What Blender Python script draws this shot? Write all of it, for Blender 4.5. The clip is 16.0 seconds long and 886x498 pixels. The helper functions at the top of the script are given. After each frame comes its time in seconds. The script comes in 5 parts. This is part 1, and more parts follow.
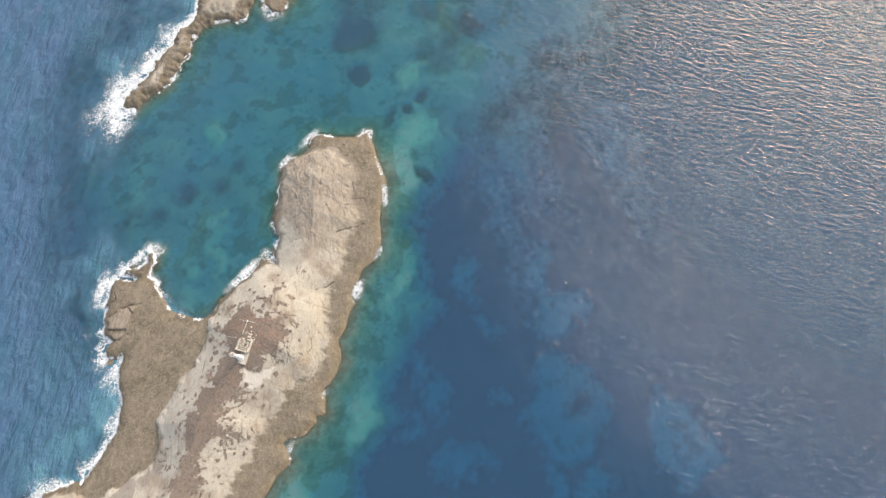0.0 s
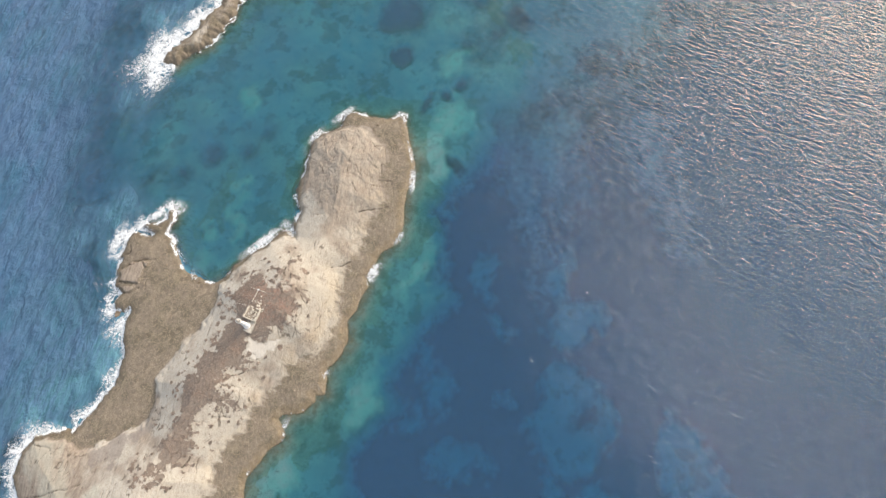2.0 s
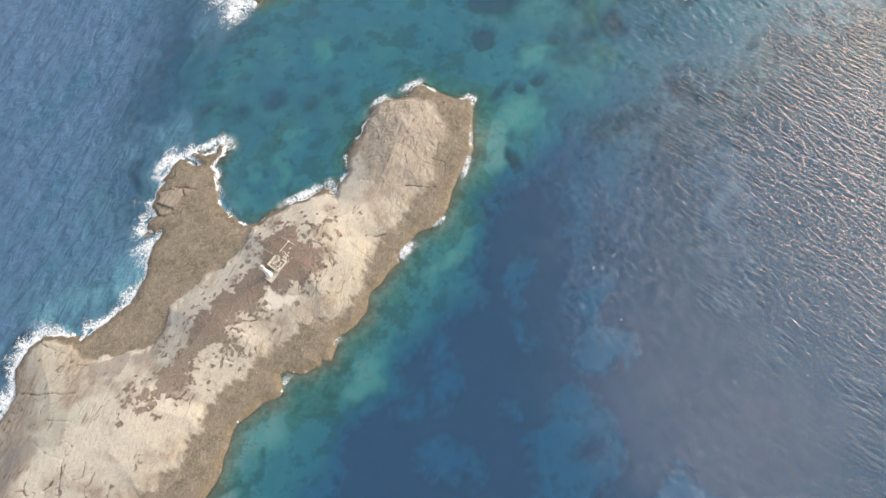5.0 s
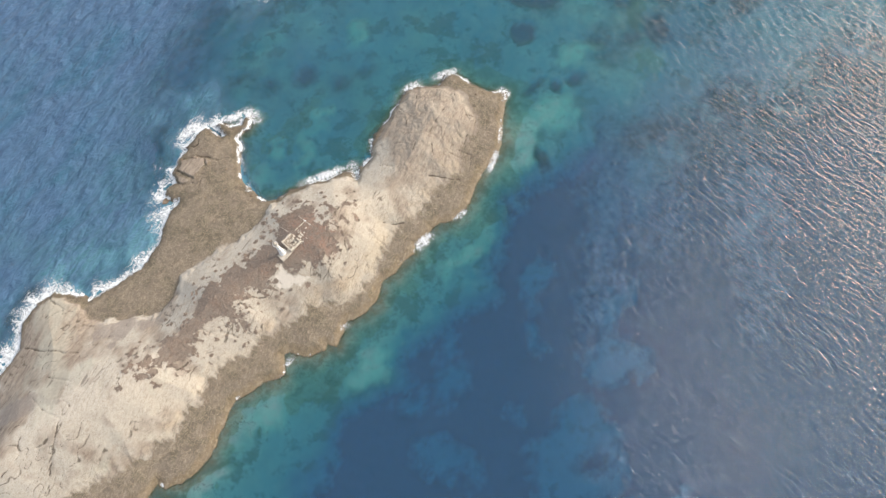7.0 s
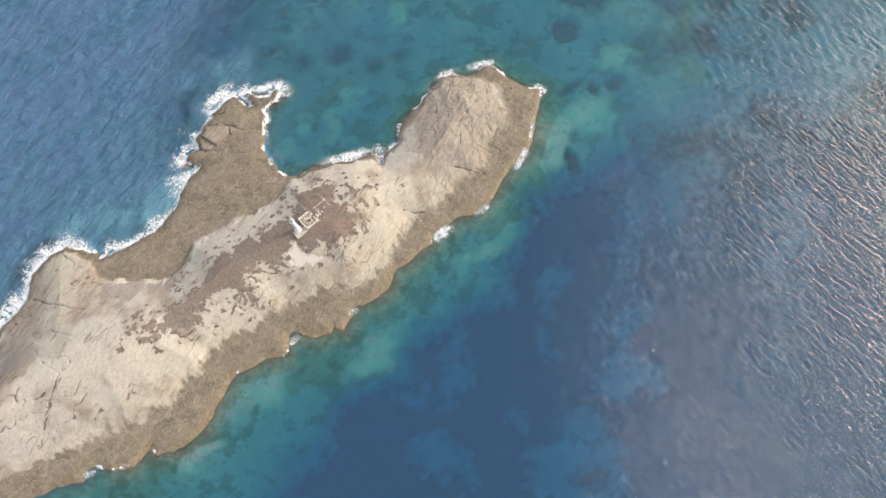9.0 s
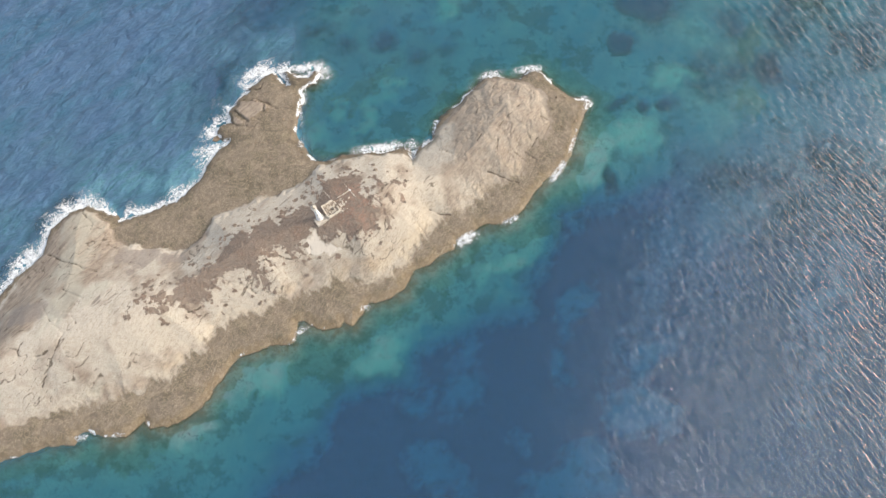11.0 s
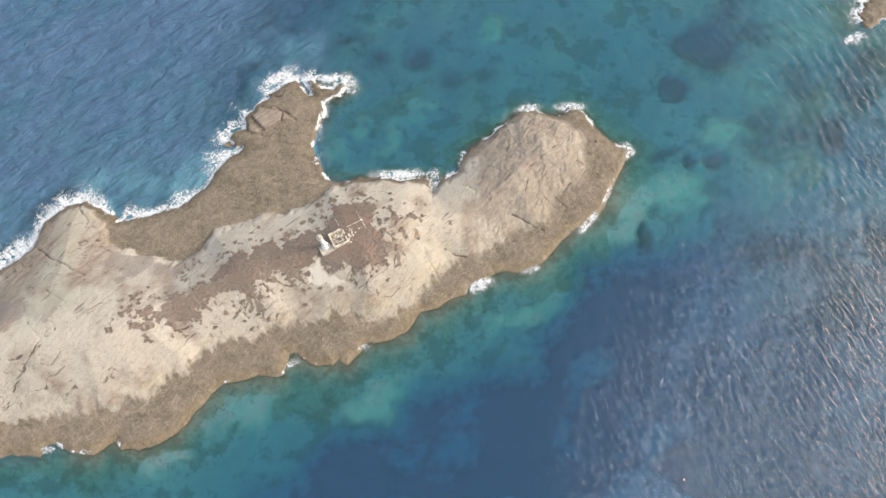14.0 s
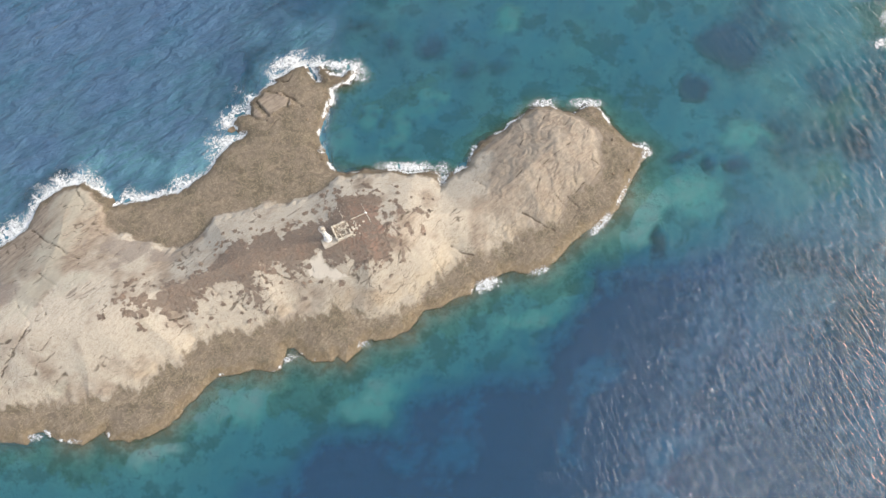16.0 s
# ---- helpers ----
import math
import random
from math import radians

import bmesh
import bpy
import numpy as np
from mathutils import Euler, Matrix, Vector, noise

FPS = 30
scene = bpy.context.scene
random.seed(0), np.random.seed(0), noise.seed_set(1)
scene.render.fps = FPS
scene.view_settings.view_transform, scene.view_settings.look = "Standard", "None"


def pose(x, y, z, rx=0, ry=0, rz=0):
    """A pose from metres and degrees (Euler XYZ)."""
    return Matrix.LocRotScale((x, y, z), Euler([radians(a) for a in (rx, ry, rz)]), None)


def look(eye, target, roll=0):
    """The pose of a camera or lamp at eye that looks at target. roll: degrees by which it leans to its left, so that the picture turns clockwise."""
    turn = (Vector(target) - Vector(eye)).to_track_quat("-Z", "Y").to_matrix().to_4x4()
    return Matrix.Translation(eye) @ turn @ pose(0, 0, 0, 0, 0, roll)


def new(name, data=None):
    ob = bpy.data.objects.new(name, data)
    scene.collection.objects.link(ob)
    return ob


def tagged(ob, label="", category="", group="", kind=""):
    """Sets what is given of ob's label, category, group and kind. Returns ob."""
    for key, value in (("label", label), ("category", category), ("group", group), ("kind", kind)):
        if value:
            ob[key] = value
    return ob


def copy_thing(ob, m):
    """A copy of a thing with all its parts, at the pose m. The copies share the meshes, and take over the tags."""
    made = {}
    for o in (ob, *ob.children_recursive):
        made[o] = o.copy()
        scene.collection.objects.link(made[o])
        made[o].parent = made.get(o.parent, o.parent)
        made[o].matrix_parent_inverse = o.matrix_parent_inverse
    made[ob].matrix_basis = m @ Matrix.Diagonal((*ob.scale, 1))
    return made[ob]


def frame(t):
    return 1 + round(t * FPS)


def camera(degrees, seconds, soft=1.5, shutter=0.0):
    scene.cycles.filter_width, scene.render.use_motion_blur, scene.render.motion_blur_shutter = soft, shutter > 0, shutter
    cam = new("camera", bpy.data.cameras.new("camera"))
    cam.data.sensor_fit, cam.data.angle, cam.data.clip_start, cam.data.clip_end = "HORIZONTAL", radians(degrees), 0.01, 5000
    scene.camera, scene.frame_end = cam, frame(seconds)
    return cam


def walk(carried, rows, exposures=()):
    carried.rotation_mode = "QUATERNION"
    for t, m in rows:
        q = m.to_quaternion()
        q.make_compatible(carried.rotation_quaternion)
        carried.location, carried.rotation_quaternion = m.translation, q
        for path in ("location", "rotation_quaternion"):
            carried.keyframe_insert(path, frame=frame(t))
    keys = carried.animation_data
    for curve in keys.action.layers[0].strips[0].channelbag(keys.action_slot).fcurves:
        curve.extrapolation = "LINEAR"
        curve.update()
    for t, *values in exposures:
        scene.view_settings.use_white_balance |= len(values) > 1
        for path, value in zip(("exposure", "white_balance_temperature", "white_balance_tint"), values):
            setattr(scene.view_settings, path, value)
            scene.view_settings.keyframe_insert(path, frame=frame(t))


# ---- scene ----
cam = camera(74.45, 16.0, soft=1.4)
walk(cam, [
    (0.0, look((39.43, -87.93, 281.01), (101.87, -28.80, 0), -1.30)),
    (0.5, look((37.78, -88.76, 277.86), (101.39, -29.49, 0), -1.28)),
    (1.0, look((36.78, -88.78, 275.15), (100.99, -30.21, 0), -0.96)),
    (1.5, look((37.01, -88.90, 274.23), (97.04, -27.61, 0), -0.57)),
    (2.0, look((36.68, -89.01, 272.43), (91.53, -24.33, 0), -0.16)),
    (2.5, look((36.64, -90.13, 269.98), (86.30, -21.87, 0), -0.49)),
    (3.0, look((36.67, -90.39, 268.28), (84.64, -21.84, 0), -0.62)),
    (3.5, look((37.76, -89.68, 266.92), (84.10, -22.08, 0), -1.03)),
    (4.0, look((37.50, -89.17, 265.00), (79.81, -20.27, 0), -0.74)),
    (6.5, look((36.28, -89.17, 255.89), (67.77, -18.64, 0), 0.13)),
    (7.0, look((36.92, -88.99, 254.14), (64.99, -18.32, 0), -0.12)),
    (7.5, look((37.24, -89.24, 252.17), (63.36, -18.51, 0), -0.29)),
    (8.0, look((36.56, -88.56, 251.10), (61.03, -18.64, 0), 0.26)),
    (8.5, look((36.75, -88.18, 249.59), (58.61, -18.62, 0), 0.22)),
    (9.0, look((36.54, -87.92, 247.59), (56.46, -18.86, 0), 0.36)),
    (11.5, look((38.55, -78.24, 238.10), (45.37, -11.92, 0), -0.27)),
    (12.0, look((39.32, -73.83, 235.80), (43.32, -8.16, 0), -0.26)),
    (12.5, look((40.57, -68.38, 233.93), (41.77, -4.68, 0), -0.41)),
    (13.0, look((41.36, -64.04, 231.54), (42.36, -1.33, 0), -0.41)),
    (13.5, look((42.02, -60.27, 229.70), (43.34, 1.60, 0), -0.18)),
    (14.0, look((42.03, -58.21, 227.51), (43.55, 3.39, 0), 0.19)),
    (14.5, look((42.09, -56.95, 225.56), (41.73, 3.95, 0), 0.33)),
    (15.0, look((41.22, -55.50, 223.94), (41.12, 3.51, 0), 1.12)),
    (15.5, look((40.85, -54.11, 222.38), (41.61, 2.84, 0), 1.45)),
    (16.0, look((41.09, -54.86, 220.15), (41.07, 2.08, 0), 0.95)),
], exposures=[(0.0, 0.73), (14.0, 0.72), (16.0, 0.66)])

# ---- light ----
SUN_AZ, SUN_EL = 3.0, 30.0          # degrees from +x towards +y, and above the sea
world = bpy.data.worlds.new("world")
scene.world = world
world.use_nodes = True
wn = world.node_tree
sky = wn.nodes.new("ShaderNodeTexSky")
sky.sky_type, sky.sun_disc = "NISHITA", False
sky.sun_elevation, sky.sun_rotation = radians(SUN_EL), radians(90 - SUN_AZ)
sky.dust_density, sky.air_density, sky.ozone_density = 3.5, 0.9, 0.8
wn.nodes["Background"].inputs["Strength"].default_value = 0.168
haze = wn.nodes.new("ShaderNodeMix")                # thin even cloud under the blue
haze.data_type = "RGBA"
haze.inputs[0].default_value = 0.52
haze.inputs[7].default_value = (4.12, 4.15, 4.22, 1)
wn.links.new(sky.outputs["Color"], haze.inputs[6])
wn.links.new(haze.outputs[2], wn.nodes["Background"].inputs["Color"])
sun = new("sun", bpy.data.lights.new("sun", "SUN"))
sun.data.energy, sun.data.angle, sun.data.color = 2.1, radians(20), (1.0, 0.88, 0.75)
sa, se = radians(SUN_AZ), radians(SUN_EL)
sun_way = Vector((math.cos(sa) * math.cos(se), math.sin(sa) * math.cos(se), math.sin(se)))
sun.matrix_world = look(sun_way * 600, (0, 0, 0))

# ---- plan of the coast, in metres round the foot of the light tower ----
WEST_COAST = [(-172, -62), (-160, -36), (-145, -14), (-131, 0), (-122, 7), (-120, 12), (-118, 18), (-111, 24), (-103, 27), (-96, 24), (-91, 20)] + [(-88.9, 17.5), (-80.0, 19.6), (-72.3, 21.5), (-64.6, 22.9), (-58.8, 27.9), (-54.5, 31.1), (-51.7, 36.5)]
SPUR_COAST = [(-46.1, 44.1), (-41.7, 47.2), (-40.9, 49.0), (-43.4, 49.7), (-46.5, 53.2), (-45.0, 56.3), (-40.0, 57.9), (-39.8, 64.5), (-36.5, 66.9), (-34.1, 69.9), (-30.2, 72.4), (-31.5, 74.4), (-27.8, 75.8), (-23.8, 78.4), (-21.7, 79.7), (-18.0, 80.3), (-15.4, 77.0), (-13.3, 73.3), (-11.2, 73.3), (-13.9, 80.4), (-11.8, 81.4), (-7.2, 77.2), (-2.5, 75.9), (0.6, 78.8), (2.8, 79.2), (3.1, 76.5), (0.1, 72.6), (-4.0, 72.2), (-7.2, 70.0), (-5.2, 66.3), (-7.1, 60.7), (-9.2, 55.3), (-11.0, 49.8), (-10.6, 45.2), (-8.6, 41.7), (-6.7, 38.2), (-4.7, 34.8)]
COVE_COAST = [(1, 33), (10, 34), (21, 34), (33, 34), (39, 33), (40.5, 28), (43, 33)]
HEAD_COAST = [(50.7, 36.3), (51.8, 40.1), (56.5, 47.6), (63.5, 51.5), (68.2, 55.4), (74.2, 60.7), (77.9, 64.1), (82.6, 64.7), (89.6, 62.2), (94.3, 61.5), (100.4, 64.9), (105.1, 63.2), (109.4, 56.0), (114.9, 49.7), (123.9, 45.3), (122.6, 43.0), (119.9, 38.5), (116.0, 32.3), (113.3, 26.2), (110.7, 20.2), (103.6, 14.2), (96.6, 10.6), (89.7, 4.7), (86.2, 0.8), (80.5, -4.5)]
SOUTH_COAST = [(73.8, -6.4), (68.3, -5.3), (63.9, -7.0), (58.4, -10.4), (53.6, -11.5), (51.8, -14.9), (45.3, -17.2), (39.9, -21.2), (35.0, -21.2), (32.4, -23.9), (28.3, -29.9), (21.9, -32.5), (13.4, -33.3), (11.4, -34.8), (9.4, -38.0), (6.4, -41.1), (2.5, -39.1), (1.1, -41.2), (-6.3, -41.3), (-11.7, -38.8), (-14.0, -36.5), (-17.1, -37.2), (-17.9, -41.4), (-19.7, -44.5), (-27.0, -45.0),
               (-32.2, -45.7), (-38.4, -47.2), (-42.4, -48.3), (-48.0, -54.0), (-51.7, -58.1), (-57.0, -65.1), (-64.7, -69.1), (-69.6, -70.5), (-76.7, -70.2), (-79.3, -66.7), (-83.0, -69.3), (-87.6, -72.2), (-94.9, -71.3), (-98.3, -69.4), (-101.7, -67.5), (-105.5, -68.5), (-107.0, -71.9), (-117.3, -71.2), (-140, -76), (-162, -76)]
COAST = WEST_COAST + SPUR_COAST + COVE_COAST + HEAD_COAST + SOUTH_COAST
UPLAND_SOUTH = [(-160, -66), (-118.2, -59.8), (-106.2, -58.7), (-88.2, -55.5), (-86.0, -56.9), (-68.4, -50.2), (-58.9, -44.0), (-53.0, -41.9), (-49.8, -34.8), (-41.3, -31.4), (-31.1, -29.1), (-18.6, -26.8), (-14.4, -23.6), (-6.1, -22.4), (6.7, -21.8), (11.0, -23.9), (17.5, -24.2), (28.0, -17.6), (34.4, -13.2), (40.9, -8.7), (45.1, -1.0), (56.2, -0.6), (67.2, 5.2), (74.0, 9.8), (80.7, 11.2), (86.5, 14.5), (90, 23), (95, 27), (101.5, 30.5), (104.5, 36.4), (102.4, 43.6), (101, 53)]
UPLAND_NORTH = [(96, 58), (84, 61), (76, 59.5), (65, 51), (56, 43), (48, 34), (40, 28), (30, 32), (10, 32), (-2, 30), (-13, 21), (-21, 19), (-34, 17), (-49, 12), (-52, 5), (-62, 0), (-75, 3), (-88, 8), (-93, 17), (-103, 25), (-113, 21), (-119, 9), (-130, -3), (-152, -32)]
UPLAND = UPLAND_SOUTH + UPLAND_NORTH
HEATH_NORTH = [(-62.2, -23.0), (-59.4, -18.8), (-56.3, -15.5), (-50.8, -16.2), (-47.2, -12.3), (-42.8, -11.9), (-40.9, -6.9), (-38.1, -4.0), (-37.6, -1.3), (-33.3, -0.7), (-30.1, -2.8), (-27.5, -1.7), (-28.1, 2.1), (-25.6, 3.3), (-22.4, 3.7), (-19.9, 1.9), (-17.9, -0.1), (-16.9, 1.1), (-16.5, 4.4), (-13.0, 5.0), (-9.0, 7.2), (-5.6, 8.9), (-2.6, 8.1), (-0.6, 10.0), (0.6, 12.4), (1.5, 15.6), (2.2, 18.2), (4.7, 19.3), (9.1, 19.7), (12.3, 20.2), (15.1, 18.8)]
HEATH_EAST = [(17.4, 16.8), (16.9, 13.2), (18.0, 10.6), (16.7, 8.2), (18.2, 6.8), (19.8, 6.3), (20.4, 4.3), (21.9, 3.5), (23.3, 2.0), (22.9, -0.3), (22.2, -2.5), (20.7, -4.5), (16.6, -5.0), (13.1, -4.6), (11.4, -6.2), (7.8, -5.2), (6.4, -3.4), (4.0, -5.4), (2.8, -4.5), (-0.2, -7.0), (-1.8, -8.1), (-2.5, -5.7), (-1.9, -3.2), (-2.9, -2.7)]
HEATH_SOUTH = [(-5.3, -3.5), (-6.2, -5.1), (-8.5, -5.8), (-11.2, -6.9), (-13.7, -9.0), (-16.4, -8.9), (-18.2, -7.9), (-21.1, -7.8), (-23.0, -9.9), (-25.7, -9.1), (-26.5, -12.0), (-25.5, -13.8), (-25.6, -17.5), (-27.4, -19.9), (-28.5, -17.6), (-31.4, -16.2), (-34.2, -14.0), (-37.3, -14.1), (-41.5, -16.4), (-44.4, -17.2), (-46.3, -19.2), (-47.3, -21.2), (-48.4, -23.2), (-52.0, -24.4), (-55.6, -24.6)]
HEATH = HEATH_NORTH + HEATH_EAST + HEATH_SOUTH
WEST_BLOCK = [(-130, -3), (-119, 9), (-113, 21), (-103, 25), (-96, 20), (-93, 8), (-92, -5), (-97, -17), (-101, -26), (-112, -20), (-122, -16), (-140, -25)]
GREY_SLAB = [(-129.3, -17.4), (-121.4, -16.2), (-112.8, -16.4), (-105.2, -20.6), (-99.6, -24.7), (-102.1, -26.0), (-108.9, -22.9), (-112.6, -24.8), (-118.6, -25.6), (-127.6, -25.2)]
BARE = [(-2.9, -2.7), (-5.3, -3.5), (-4.8, -5.1), (-8.0, -6.3), (-9.8, -8.3), (-9.0, -10.8), (-6.0, -12.2), (-2.7, -12.3), (0.5, -13.2), (4.9, -11.4), (2.9, -8.6), (-0.3, -8.1), (-2.1, -6.6), (-2.4, -4.7)]
# single patches of scrub: x, y, half length, half width, turn
TUFTS = [(-71.6, -16.4, 2.2, 1.2, 60), (-71.6, -21.2, 1.4, 2.4, 20), (-68.5, -27, 3.4, 1.5, -20), (-64.8, -21.1, 2.2, 2.6, 0), (-64.3, -26.9, 2.2, 2.0, -40), (-57.6, -26.6, 2.4, 1.2, -40), (-78.6, -27.8, 0.8, 1.7, 0), (-65.9, -31.1, 1.4, 0.8, -50), (-74.2, -23.3, 1.2, 1.8, 0),
         (24.8, 12, 2.6, 1.3, 10), (23.4, 16.9, 2.6, 0.9, -50), (28.4, 6.1, 3.0, 1.2, -55), (32.1, 12.8, 2.8, 1.5, -30), (33.2, 6.3, 1.2, 2.6, 15)]
TUFTS += [(35.3, 11.3, 0.9, 2.1, 10), (36.1, 19.5, 1.5, 0.7, 0), (11.8, 24.6, 2.0, 1.1, 20), (9.3, 26.9, 1.0, 1.8, 0), (-0.2, 22.1, 2.8, 0.9, -10), (-5.2, 20, 1.0, 1.0, 0), (-6.8, 13.2, 2.2, 1.0, 0), (-19.6, 9.8, 1.2, 0.8, 0), (-14.7, 7.8, 2.2, 1.0, -10), (25.9, 1.4, 1.1, 1.3, 0), (26.5, -2.7, 0.6, 1.3, -10), (-7.8, -8.5, 1.7, 1.2, 20), (3.7, -13.2, 1.6, 1.4, 0)]
# ground where scrub and bare rock are mingled: x, y, half length, half width, turn
MINGLED = [(22, 1, 5, 7, 0), (-37, -18.5, 14, 5.5, 12), (-68, -22, 9, 8, 20), (-8, 15, 9, 5, 35), (31, 10, 8, 6, -40), (-16, -11, 12, 4, 5), (5, -6, 10, 3.5, 0), (-28, -14, 7, 5, -40), (-50, -19, 8, 5, 20), (-22, 7, 9, 3.5, 25)]
ISLET = [(44, 155), (55, 160), (61, 160), (78, 164), (93, 169), (107, 169), (120, 179), (150, 186), (162, 172), (150, 160), (139, 153), (127, 149), (111, 161), (102, 162), (90, 153), (83, 153), (70, 146), (57, 149), (49, 148)]
SKERRY_NEAR = [(140, 147), (145, 136), (153, 137), (162, 140), (170, 150), (160, 155), (148, 154)]
SKERRY_EAST = [(232, 104), (238, 102), (246, 107), (253, 116), (244, 119), (234, 111)]


def lattice(ix, iy, seed):
    h = (ix * 374761393 + iy * 668265263 + seed * 974634777) & 0x7FFFFFFF
    h = ((h ^ (h >> 13)) * 1274126177) & 0x7FFFFFFF
    h = ((h ^ (h >> 16)) * 2246822519) & 0x7FFFFFFF
    return (h & 0xFFFF) / 32767.5 - 1.0


def soft_noise(x, y, seed=0):
    """Smooth noise from -1 to 1 with a period of one unit."""
    x, y = np.asarray(x, float), np.asarray(y, float)
    ix, iy = np.floor(x).astype(np.int64), np.floor(y).astype(np.int64)
    u, v = x - ix, y - iy
    u, v = u * u * u * (u * (u * 6 - 15) + 10), v * v * v * (v * (v * 6 - 15) + 10)
    a, b = lattice(ix, iy, seed), lattice(ix + 1, iy, seed)
    c, d = lattice(ix, iy + 1, seed), lattice(ix + 1, iy + 1, seed)
    return (a * (1 - u) + b * u) * (1 - v) + (c * (1 - u) + d * u) * v


def fbm(x, y, size, octaves=4, seed=0):
    x, y = np.asarray(x, float), np.asarray(y, float)
    total, gain, norm = 0.0, 1.0, 0.0
    for k in range(octaves):
        f = 2.03 ** k / size
        total = total + gain * soft_noise(x * f + 17.3 * k, y * f - 9.1 * k, seed + 31 * k)
        norm, gain = norm + gain, gain * 0.55
    return 1.7 * total / norm


def inside(x, y, loop):
    """Distance to a closed loop, positive within it."""
    best, odd = np.full(np.shape(x), 1e9), np.zeros(np.shape(x), bool)
    for (ax, ay), (bx, by) in zip(loop, loop[1:] + loop[:1]):
        ex, ey = bx - ax, by - ay
        t = np.clip(((x - ax) * ex + (y - ay) * ey) / (ex * ex + ey * ey), 0, 1)
        best = np.minimum(best, (x - ax - t * ex) ** 2 + (y - ay - t * ey) ** 2)
        if ey:
            odd ^= ((ay > y) != (by > y)) & (x < ax + (y - ay) * ex / ey)
    return np.where(odd, 1, -1) * np.sqrt(best)


def near_line(x, y, points):
    """Distance to an open line."""
    best = np.full(np.shape(x), 1e9)
    for (ax, ay), (bx, by) in zip(points, points[1:]):
        ex, ey = bx - ax, by - ay
        t = np.clip(((x - ax) * ex + (y - ay) * ey) / (ex * ex + ey * ey), 0, 1)
        best = np.minimum(best, (x - ax - t * ex) ** 2 + (y - ay - t * ey) ** 2)
    return np.sqrt(best)


def blob(x, y, cx, cy, rx, ry, turn=0.0):
    """About 1 at the middle of an ellipse, 0 on its rim, negative outside."""
    c, s = math.cos(radians(turn)), math.sin(radians(turn))
    u, v = (x - cx) * c + (y - cy) * s, -(x - cx) * s + (y - cy) * c
    return 1 - np.sqrt((u / rx) ** 2 + (v / ry) ** 2)


def step(a, b, v):
    t = np.clip((v - a) / (b - a), 0, 1)
    return t * t * (3 - 2 * t)


def warped(x, y, amount=1.0):
    return (x + amount * fbm(x, y, 7, 3, 5) + 0.4 * amount * fbm(x, y, 1.8, 2, 8), y + amount * fbm(x, y, 7, 3, 6) + 0.4 * amount * fbm(x, y, 1.8, 2, 9))


